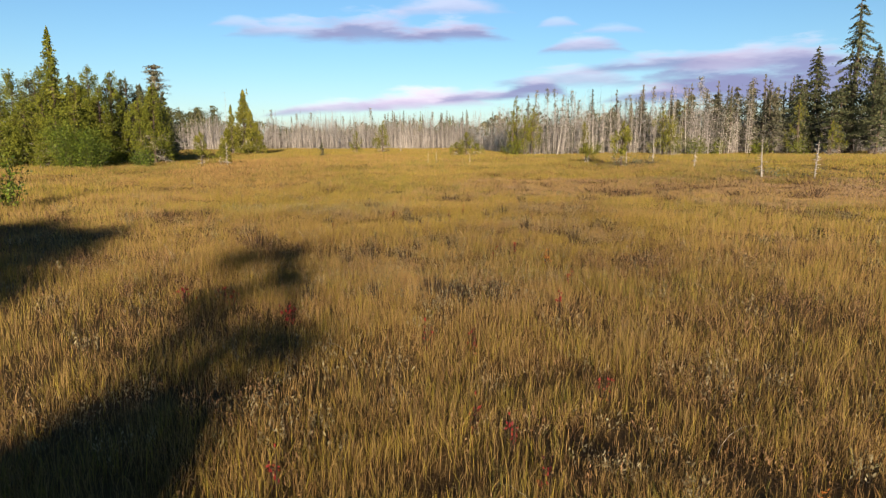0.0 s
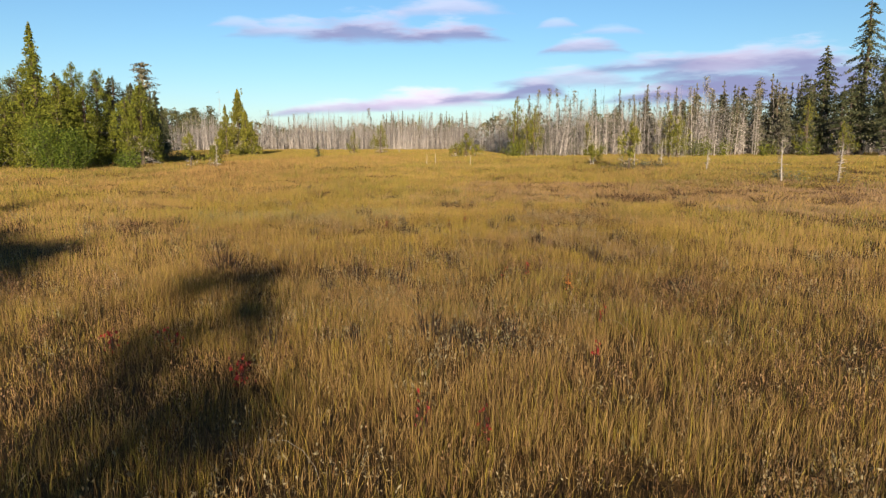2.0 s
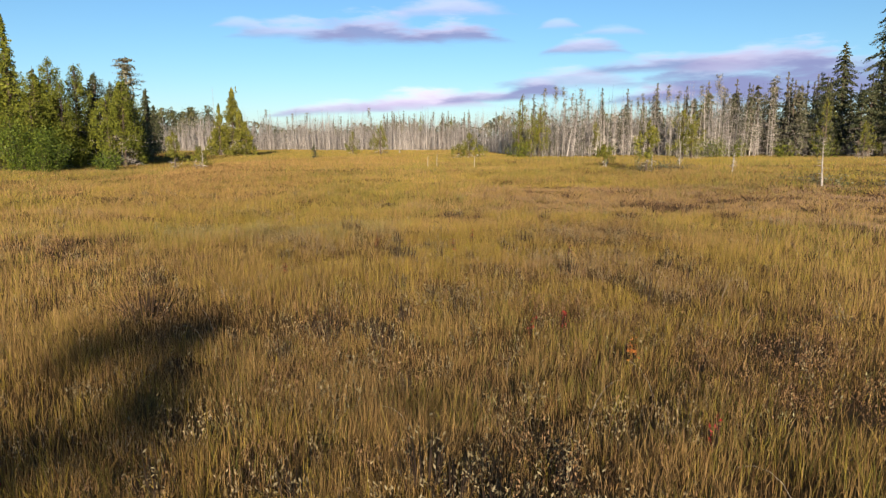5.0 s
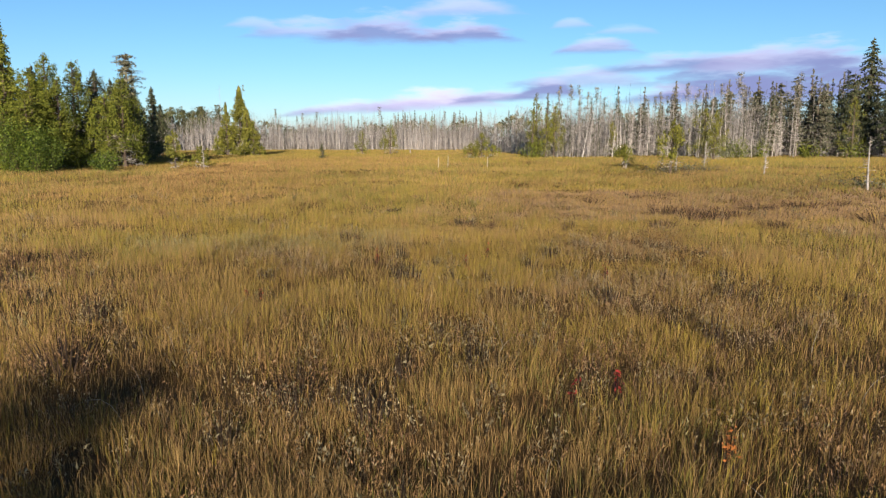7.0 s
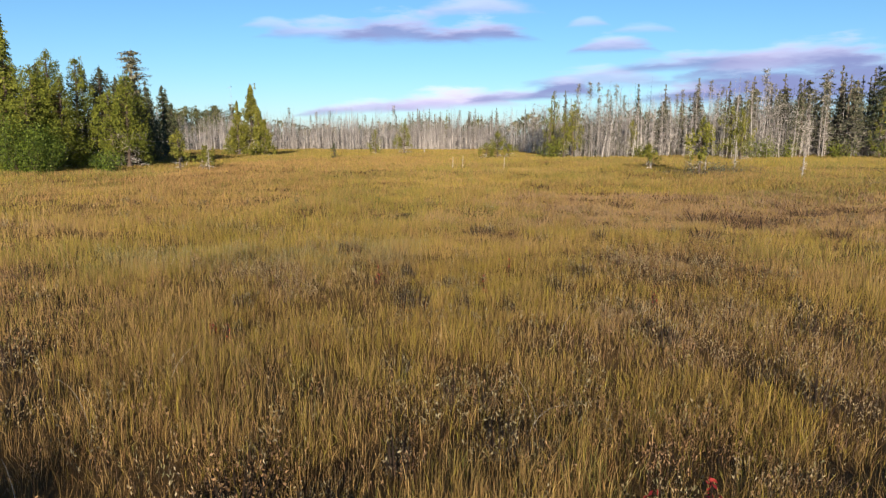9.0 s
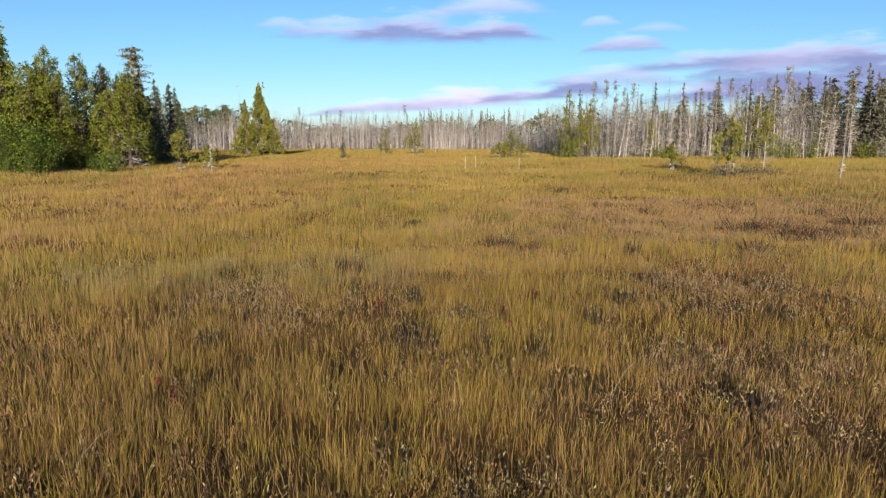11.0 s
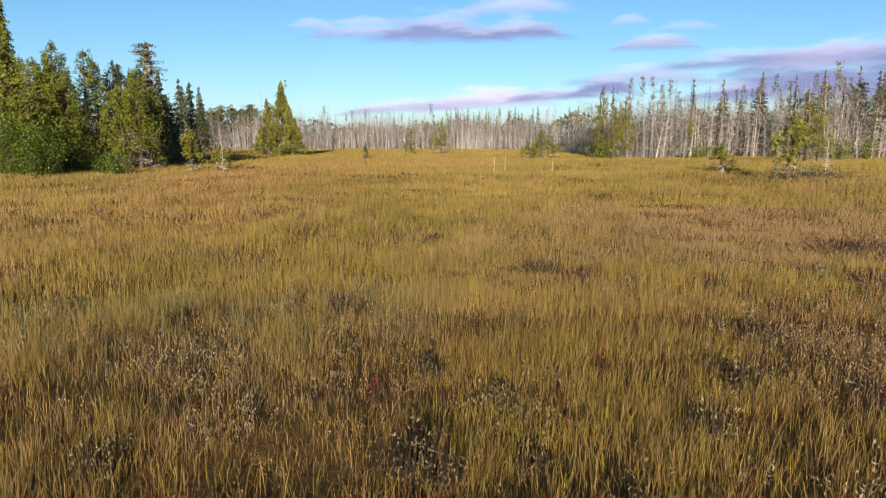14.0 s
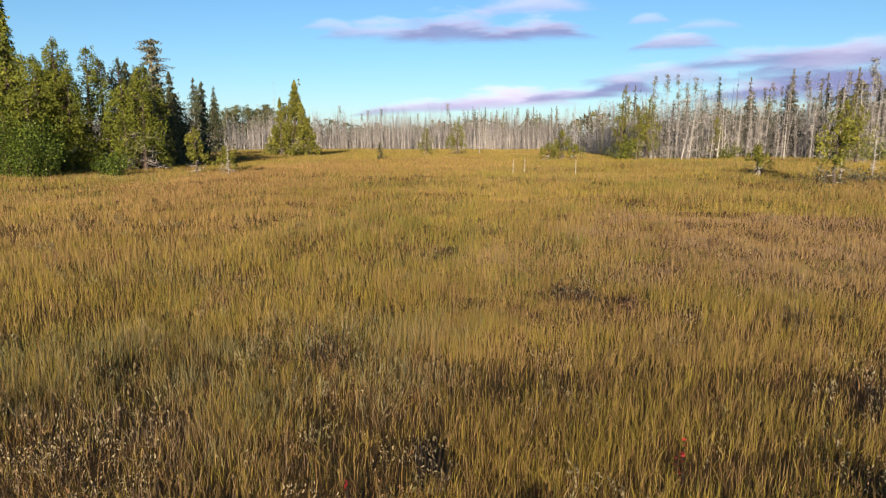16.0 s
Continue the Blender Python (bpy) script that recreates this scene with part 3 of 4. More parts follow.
for x, y, h, r in DARK_PINES:
    put(conifer("pine_tree", "dark green pine with layered boughs behind dead trunks", h, r, LICHEN if x < 35 else PINE, boughs=64, per=56, size=0.17, low=0.12, droop=0.08, power=0.6,
                bare=90, thick=0.24, tiers=9, flat=0.4), x, y + (3 if x < 36 else 0))
for x, y, h, r in LONE_TREES:
    put(cedar("cedar_tree", "cone-shaped green cedar standing out in the bog", h, r * 1.15, YOUNG_GREEN, power=0.85, tips=1, size=0.15, bare=30, per=60, dense=2.1), x, y)
for x, y, h, r in YOUNG:
    put(cedar("young_cedar", "slim yellow-green young cedar before dead trees", h, r * 1.0, YOUNG_GREEN, low=0.32 if y < 45 else 0.16, power=0.5, tips=2, bare=8 if h < 3 else 26, per=130 if y < 50 else 70, dense=1.0 if y < 50 else 1.3), x, y)
for x, y, h, r in DARK_SPRUCES:
    y = y + 5 if h < 8 else y
    put(conifer("spruce_tree", "large dark spruce with drooping boughs and bare lower trunk", h, r, PINE, boughs=int(60 + 9 * h), per=66, size=0.18,
                low=0.10, droop=0.2, power=0.85, bare=60, thick=0.17, tiers=17, flat=0.4), x, y)

# pines behind the start, known by the shadows that their clumped crowns throw over the bog


def pine(label, h, clumps, x0, y0, dense=1.0):
    """A pine with a bare trunk and rounded clumps of needles; clumps: x, height, half width, half height."""
    tree = tagged(new("pine_tree"), label, "tree")
    pts, tm = trunk_mesh(h, 0.26, 0.0)
    part("trunk", tm, BARK, tree)
    b0, b1 = [], []
    c = []
    for cx, cz, rw, rh in clumps:
        m = int((dense if cz > 5.9 else 1.4) * (420 * rw * rw + 260))
        d = rng.normal(size=(m, 3))
        d *= (rng.random((m, 1)) ** 0.4) / np.linalg.norm(d, axis=1)[:, None]
        c.append(np.array([cx - x0, rng.normal(0, 0.2), cz]) + d * [rw, rw, rh])
        b0.append((0, 0, max(0.5, cz - 0.5)))
        b1.append((cx - x0, 0, cz))
    c = np.concatenate(c)
    v, f = sprays(c, rng.normal(0, 1, c.shape), rng.uniform(0.12, 0.24, len(c)), 0.5)
    part("crown", mesh_from("crown", v, [f]), SPRUCE, tree)
    v, f = thin_twigs(b0, b1, 0.04)
    tagged(part("boughwork", mesh_from("boughwork", v, [f]), TWIG, tree), kind="stuff")
    return put(tree, x0, y0)


pine("pine whose long shadow falls across the sedge", 7.5, [(-1.4, 7.22, 0.6, 0.26), (-0.95, 7.38, 0.4, 0.2), (-0.7, 7.0, 0.32, 0.2), (-1.25, 6.72, 0.4, 0.24), (-0.8, 6.2, 0.7, 0.2), (-0.15, 6.2, 0.4, 0.13),
                                                           (-0.85, 5.75, 0.62, 0.28), (-1.3, 5.5, 0.45, 0.4), (-0.85, 5.2, 0.75, 0.4), (-1.0, 4.3, 1.1, 0.7), (-1.0, 3.2, 1.4, 0.9)], -0.35, -20.0, 0.3)
pine("tall pine whose shadow reaches far over the sedge", 7.9, [(-5.0, 7.75, 0.7, 0.4), (-4.0, 6.6, 0.65, 0.4), (-4.7, 7.2, 0.75, 0.5), (-5.7, 6.9, 1.2, 0.6), (-4.2, 6.1, 0.9, 0.4), (-5.2, 5.8, 1.4, 0.8), (-5.6, 4.4, 1.6, 0.9)], -5.2, -20.0)
pine("tall pine whose shadow reaches far over the sedge", 8.5, [(-7.2, 8.1, 1.0, 0.35), (-6.1, 7.8, 1.0, 0.35), (-7.9, 7.75, 1.2, 0.45), (-6.9, 7.2, 1.1, 0.45), (-7.5, 6.2, 1.5, 0.8), (-7.2, 4.8, 1.6, 0.9)], -7.4, -20.0)
pine("tall pine whose shadow reaches far over the sedge", 8.6, [(-9.3, 8.2, 0.9, 0.45), (-9.8, 7.2, 1.4, 0.7), (-9.6, 5.6, 1.8, 1.0)], -9.5, -20.0)

# ---- standing dead wood: rows of grey trees along the far side ----
DEAD = [dead_tree("grey standing dead conifer with bare branches", 6.2, 0.045, 84),
        dead_tree("grey standing dead conifer with bare branches", 5.4, 0.042, 76, 0.05),
        dead_tree("leaning grey dead tree with short twigs", 5.8, 0.044, 68, 0.10),
        dead_tree("dead conifer with a thin lichen-grey top", 6.6, 0.048, 84, 0.02, tuft=0.5),
        dead_tree("snapped pale dead trunk with few branches", 4.2, 0.055, 44, 0.04, snap=True),
        dead_tree("tall grey dead conifer with wispy twigs", 7.2, 0.05, 98, 0.02, tuft=0.25)]
for k, tree in enumerate(DEAD):
    put(tagged(tree, group="dead trees of the far wood"), 14.0 + 3.1 * k, 71.0 + 1.7 * (k % 3), 50 * k)


def wood_edge(x):
    """How far off the dead wood begins, by place across the bog."""
    return 108 - 42 * step(2.5, 8.0, x) + 3 * np.sin(x * 0.45) + 7 * step(33, 39, x) - 18 * step(-28, -44, x)


for k in range(293):
    if k < 150:
        x = rng.uniform(4.0, 38.0)
        y = float(wood_edge(x)) + 20 * rng.random() ** 1.6
    else:
        x = rng.uniform(-46.0, 5.0)
        y = float(wood_edge(x)) + 24 * rng.random() ** 1.6
    pick = DEAD[int(rng.choice(6, p=[0.28, 0.26, 0.18, 0.07, 0.11, 0.10]))]
    again(pick, x, y, rng.uniform(0, 360), rng.uniform(0.72, 1.12) * (0.9 if x > 4 else 0.88), rng.normal(0, 2.0))


def dead_thicket(name, label, n, x0, x1, back, depth, h0, h1, material, r=0.05, twigs=9):
    """Dead stems too many to count, behind the counted ones."""
    x = rng.uniform(x0, x1, n)
    y = wood_edge(x) + back + depth * rng.random(n)
    h = rng.uniform(h0, h1, n) * (0.6 + 0.7 * field(x, y, 2.6, 8))
    foot = np.stack([x, y, soil(x, y) - 0.1], 1)
    top = foot + np.stack([rng.normal(0, 0.25, n), rng.normal(0, 0.25, n), h], 1)
    u = rng.uniform(0.15, 0.95, (n * twigs, 1))
    b0 = np.repeat(foot, twigs, 0) * (1 - u) + np.repeat(top, twigs, 0) * u
    b1 = b0 + rng.normal(0, 1, (n * twigs, 3)) * [0.48, 0.48, 0.26] * (1.12 - u)
    v, f = thin_twigs(np.concatenate([foot, b0]), np.concatenate([top, b1]), np.concatenate([np.full(n, r), np.full(n * twigs, 0.016)]))
    tagged(part(name, mesh_from(name, v, [f]), material), label, "woods", kind="stuff")


dead_thicket("dead_woods", "dense grey dead stems along the far edge", 1700, 2, 70, 1, 22, 3.4, 6.0, DEADTWIG, 0.04, 11)
dead_thicket("dead_woods", "pale grey dead stems standing close in the far wood", 3400, -75, 4, 0, 16, 3.6, 6.4, DEADTWIG, 0.045, 9)
dead_thicket("dead_woods", "grey dead stems, toned darker for the shade of the wood", 500, 3, 60, 3, 18, 2.8, 5.2, SHADETWIG, 0.034, 13)
dead_thicket("dead_woods", "tall grey dead stems hung with lichen twigs", 260, 9, 44, -2, 10, 3.4, 6.6, DEADTWIG, 0.034, 34)
dead_thicket("dead_woods", "wispy grey-green dead stems hung with lichen", 230, 8, 52, -1, 10, 4.0, 6.8, LICHEN, 0.035, 40)
dead_thicket("dead_brush", "low grey dead brush under the trees", 1300, -60, 60, 0, 12, 0.8, 2.6, DEADTWIG, 0.02, 12)

n = 32000
x = np.where(rng.random(n) < 0.6, rng.uniform(4, 54, n), rng.uniform(-75, 5, n))
y = wood_edge(x) + 18 * rng.random(n) ** 1.5
b0 = np.stack([x, y, soil(x, y) + rng.uniform(0.1, 1, n) ** 1.2 * (3.0 + 2.0 * field(x, y, 2.5, 6))], 1)
# the nearer wood gets the darker twig colour, as painted-in shade
for side, wood, words in ((x > 3.5, SHADETWIG, "grey twigs crossing in the wood, darkened for its shade"), (x <= 3.5, DEADTWIG, "pale grey twigs crossing in the far wood")):
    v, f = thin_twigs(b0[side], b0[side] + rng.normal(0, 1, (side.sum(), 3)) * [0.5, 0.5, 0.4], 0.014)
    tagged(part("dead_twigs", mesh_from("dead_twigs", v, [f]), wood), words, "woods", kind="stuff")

# live spruces among and behind the dead wood
GREEN = [conifer("far_spruce", "narrow dark green spruce in the dead wood", h, r, m, boughs=nb, per=pp, size=0.14, low=lo, droop=0.15, power=0.95, thick=0.1, bare=90, tiers=14, flat=0.5)
         for h, r, m, lo, nb, pp in ((7.5, 1.4, PINE, 0.15, 80, 14), (6.4, 1.0, YOUNG_GREEN, 0.2, 80, 15), (7.0, 1.45, LICHEN, 0.2, 80, 9), (5.2, 1.0, YOUNG_GREEN, 0.1, 80, 15))]
for k, tree in enumerate(GREEN):
    put(tagged(tree, group="live trees in the far wood"), 18.0 + 5.0 * k, 80.0 + k, 70 * k)
for k in range(70):
    x = rng.uniform(-60, 60)
    y = float(wood_edge(x)) + rng.uniform(12, 36)
    again(GREEN[int(rng.choice(4, p=[0.2, 0.2, 0.5, 0.1]))], x, y, rng.uniform(0, 360), rng.uniform(0.72, 1.08) * (0.72 if x < -14 else 1.0))
for k in range(24):
    x = rng.uniform(-16, 16)
    y = float(wood_edge(x)) + rng.uniform(16, 30)
    again(GREEN[int(rng.choice(3, p=[0.25, 0.2, 0.55]))], x, y, rng.uniform(0, 360), rng.uniform(0.85, 1.08) * (0.8 if x > 2 else 1.0))
for k, (x, h) in enumerate([(25.6, 7.6), (26.9, 8.4), (28.6, 7.2), (30.2, 7.4), (31.6, 7.0), (32.9, 8.0), (34.0, 7.4), (35.2, 8.2), (36.4, 7.6), (38.0, 8.4), (39.2, 8.8),
                            (40.6, 7.8), (42.4, 9.0), (44.0, 8.4)]):
    again(GREEN[(2, 2, 0, 2, 2)[k % 5]], x, 70.0 + 3.0 * math.sin(k * 2.1), 77 * k, h / 7.8)
for k in range(34):
    x = rng.uniform(20.0, 48.0)
    again((GREEN[2], DEAD[5], DEAD[3], GREEN[2], DEAD[0])[k % 5], x, 66.0 + 9.0 * rng.random() + (4 if x > 36 else 0), rng.uniform(0, 360), rng.uniform(0.84, 1.08) + 0.008 * (x - 20))
n = 22000
x = rng.uniform(-120, 110, n)
y = wood_edge(x) + rng.uniform(34, 60, n)
v, f = sprays(np.stack([x, y, soil(x, y) + (2.5 + 3.6 * field(x, y * 0.2, 3.0, 5)) * rng.random(n) ** 0.7], 1), rng.normal(0, 1, (n, 3)), rng.uniform(0.5, 1.05, n), 0.6)
tagged(part("far_woods", mesh_from("far_woods", v, [f]), SPRUCE), "dark green woods behind the dead trees", "woods", kind="stuff")

# ---- shrubs, stubs and stakes on the bog ----
for x, y, h, r in [(-19.4, 36.4, 2.3, 1.1), (-20.6, 37.0, 3.4, 1.5), (-17.2, 38.0, 1.1, 0.8)]:
    put(bush("leafy_shrub", "bright green leafy shrub at the foot of the cedars", h, r, BROADLEAF, 34, int(2600 * h), 0.07), x, y)
put(bush("sapling", "yellow-green leafy sapling alone in the sedge", 1.9, 0.6, BROADLEAF, 18, 760, 0.085), -11.6, 17.4)
for x, y, h, r in [(23.5, 62.0, 2.0, 1.7), (26.0, 63.0, 1.7, 1.3), (29.5, 62.0, 1.6, 1.6), (33.0, 61.0, 1.5, 1.4), (6.6, 62.5, 1.6, 1.6), (14.5, 65.0, 1.6, 1.2)]:
    put(bush("leafy_shrub", "low green shrub before the grey dead trees", h, r, CEDAR, 16, int(250 + 350 * r), 0.12), x, y)
for x, y, h, r in [(10.0, 36.4, 0.5, 0.9), (11.1, 36.5, 0.45, 0.8), (13.6, 27.8, 0.45, 0.8)]:
    put(bush("leafy_shrub", "low dull green shrub among the sedge", h, r, LICHEN, 22, 420, 0.08), x, y)
for x, y, h, r in [(11.2, 35.4, 0.6, 1.2), (12.9, 28.4, 0.6, 1.1), (15.0, 26.6, 0.85, 0.95), (9.2, 36.2, 0.5, 1.0)]:
    put(tangle("low tangle of grey twigs on the bog", h, r), x, y)

for x, y, h, r in [(6.0, 22.0, 0.34, 0.55), (7.1, 22.4, 0.3, 0.5), (9.6, 20.8, 0.34, 0.7), (12.2, 21.6, 0.36, 0.8), (10.6, 24.2, 0.3, 0.6), (0.1, 20.6, 0.3, 0.45), (0.8, 20.4, 0.28, 0.4),
                   (-5.6, 15.4, 0.32, 0.5), (-6.4, 15.2, 0.3, 0.45), (13.6, 24.6, 0.34, 0.9), (4.0, 25.5, 0.3, 0.6), (5.3, 22.7, 0.42, 0.7), (6.0, 22.9, 0.4, 0.7), (6.5, 22.4, 0.36, 0.6), (8.2, 23.7, 0.4, 0.7), (9.4, 23.8, 0.38, 0.8), (6.8, 19.8, 0.36, 0.5), (-3.1, 10.8, 0.42, 0.4), (-1.2, 10.5, 0.3, 0.3), (5.4, 21.1, 0.36, 0.5), (6.1, 21.2, 0.34, 0.5), (4.4, 19.9, 0.3, 0.4)]:
    put(bush("heath_shrub", "low dark brown heath shrub among the sedge", h, r, LEAF_BROWN, 46, 800, 0.026, slim=0.42, rise=0.8), x, y)
for x, y, h, r, lean in [(13.2, 27.2, 1.7, 0.045, 0.12), (12.65, 33.2, 0.9, 0.032, 0.05), (15.15, 26.8, 1.5, 0.04, 0.12), (8.95, 40.7, 1.15, 0.05, 0.06), (10.2, 36.6, 0.9, 0.03, 0.2), (12.5, 39.3, 1.3, 0.03, 0.06),
                         (-12.9, 39.5, 1.5, 0.022, 0.05)]:
    t = dead_tree("bleached broken stub with bare side twigs", h, r, 34, lean, snap=h < 1.6, spread=1.5 if h < 2.5 else 0.9, name="dead_stub")
    put(t, x, y, 40 * x)
for x, y, h in [(-0.92, 40.5, 0.75), (-0.45, 43.0, 0.8), (1.64, 40.5, 0.75)]:
    pts = np.array([(0, 0, -0.3), (0.02, 0, h * 0.5), (0.03, 0.01, h)])
    v, f = limb(pts, [0.015, 0.014, 0.009], 6)
    put(tagged(part("stake", mesh_from("stake", v, [f], smooth=True), PALEWOOD), "thin pale wooden stake standing in the sedge", "stake", "stakes in the bog"), x, y)

put(conifer("young_spruce", "small dark spruce alone in the sedge", 1.3, 0.42, PINE, boughs=60, per=16, size=0.08, low=0.05, thick=0.05), -11.1, 61.0)
put(dead_tree("pale dead tree standing before the far wood", 5.2, 0.06, 60, 0.01, spread=0.6), -5.2, 82.0)
put(dead_tree("tall thin grey dead pole beside the cedars", 7.0, 0.035, 24, 0.01, spread=0.4), -23.2, 71.5)

# ---- sedge, leaf by leaf ----


def reach(x, y):
    """How near the walk ever comes to a place that it sees."""
    return np.maximum(np.maximum(y - 12.8, np.abs(x) / 0.72), 2.8)


def strew(rho, x0, x1, y0, y1, cell):
    """Random places over the plan, rho(x, y) of them to the square metre."""
    cx, cy = np.meshgrid(np.arange(x0, x1, cell) + cell / 2, np.arange(y0, y1, cell) + cell / 2)
    cx, cy = cx.ravel(), cy.ravel()
    n = rng.poisson(np.maximum(rho(cx, cy), 0) * cell * cell)
    x = np.repeat(cx, n) + rng.uniform(-cell / 2, cell / 2, n.sum())
    y = np.repeat(cy, n) + rng.uniform(-cell / 2, cell / 2, n.sum())
    return x, y


def browner(x, y):
    """The drier first part of the bog, where brown stems outnumber green ones."""
    b = 1 - 0.72 * step(9, 15, y + 3 * (field(x, y, 3.0, 62) - 0.5)) - 0.28 * step(18, 26, y)
    return np.maximum(b, 0.8 * np.maximum(blob(x, y, 3.3, 17.2, 1.5, 2.0), blob(x, y, -6.5, 13.5, 3.0, 3.0)))


# patches of dwarf shrubs: x, y and half widths
SAGE_SPOTS = [(-2.7, 17.8, 1.9, 1.4), (-4.3, 17.3, 1.3, 1.1), (-1.9, 18.8, 0.9, 0.9)]
GREY_SPOTS = [(2.4, 13.3, 1.2, 1.0), (1.8, 13.8, 0.8, 0.8), (3.2, 12.7, 0.8, 0.7), (2.6, 17.2, 1.0, 0.7), (-3.2, 16.3, 0.8, 0.7), (-2.2, 15.4, 0.45, 0.6)]
BROWN_SPOTS = [(0.1, 20.3, 0.9, 0.7), (-6.0, 15.0, 1.2, 0.9), (-11.7, 24.7, 2.0, 0.7), (5.7, 22.5, 1.0, 0.8), (8.9, 23.7, 1.7, 0.5), (6.8, 19.8, 0.5, 0.5), (4.6, 17.5, 0.5, 0.35), (9.7, 16.6, 1.0, 0.8),
               (2.8, 9.2, 1.1, 0.8), (4.1, 6.4, 0.6, 0.6), (-4.1, 13.1, 0.5, 0.6), (-3.2, 10.7, 0.5, 0.6), (1.9, 23.9, 0.9, 0.5), (3.4, 26.5, 1.4, 0.5), (-2.5, 6.2, 0.9, 0.8), (-3.6, 7.6, 0.8, 0.7), (1.2, 11.0, 0.6, 0.8), (-4.6, 9.2, 1.3, 1.0), (-7.4, 12.4, 1.8, 1.0), (4.6, 10.4, 1.2, 0.8)]
PALE_SPOTS = [(0.2, 7.2, 0.7, 0.8), (-1.0, 9.7, 0.9, 0.45), (-0.6, 13.9, 0.35, 0.7), (-1.0, 7.4, 0.3, 0.4), (-1.0, 4.1, 0.8, 0.6), (0.7, 5.1, 0.45, 0.6), (-1.8, 17.5, 0.4, 0.45), (0.0, 11.8, 0.9, 0.5),
              (0.9, 3.4, 0.4, 0.4), (-0.7, 15.9, 0.7, 0.4), (1.6, 16.0, 0.5, 0.5), (0.4, 9.9, 0.5, 0.5), (-0.1, 5.9, 0.4, 0.4), (2.2, 4.6, 0.5, 0.5)]


def spots(x, y, places):
    s = np.zeros(np.shape(x))
    for cx, cy, rx, ry in places:
        s = np.maximum(s, blob(x, y, cx, cy, rx, ry))
    return s


def strewn(x, y, seed):
    """Small scattered clumps, anywhere on the bog."""
    return step(0.63, 0.74, 0.55 * field(x, y, 1.3, seed) + 0.45 * field(x, y, 0.45, seed + 1))


def shrubby(x, y):
    """Share of dwarf shrubs in the cover, 0 to 1."""
    s = spots(x, y, GREY_SPOTS + BROWN_SPOTS + PALE_SPOTS)
    return np.maximum(s, 0.8 * np.maximum(strewn(x, y, 111), strewn(x, y, 131)))


def heath(x, y):
    """The brown low heath on the far right part of the bog."""
    return np.maximum(np.maximum(blob(x, y, 7.0, 24.3, 6.5, 4.2), blob(x, y, 3.6, 23.8, 2.8, 3.4)), blob(x, y, 14.0, 21.5, 7.0, 5.0)) * (0.65 + 0.35 * step(0.3, 0.6, field(x, y, 1.2, 44)))


def rusty(x, y):
    return np.maximum(blob(x, y, -11.0, 40.0, 4.0, 14.0), np.maximum(0.55 * blob(x, y, -7.5, 29.0, 3.0, 6.0), 0.75 * blob(x, y, -7.0, 52.0, 6.5, 14.0)))


def greenish(x, y):
    return step(0.55, 0.75, 0.7 * field(x, y, 4.5, 21) + 0.3 * field(x, y, 1.0, 22)) * 0.75 * 0.8 + 0.35 * blob(x, y, 14.0, 30.0, 7.0, 4.0) + 0.3 * blob(x, y, -2.6, 22.5, 3.4, 3.2)


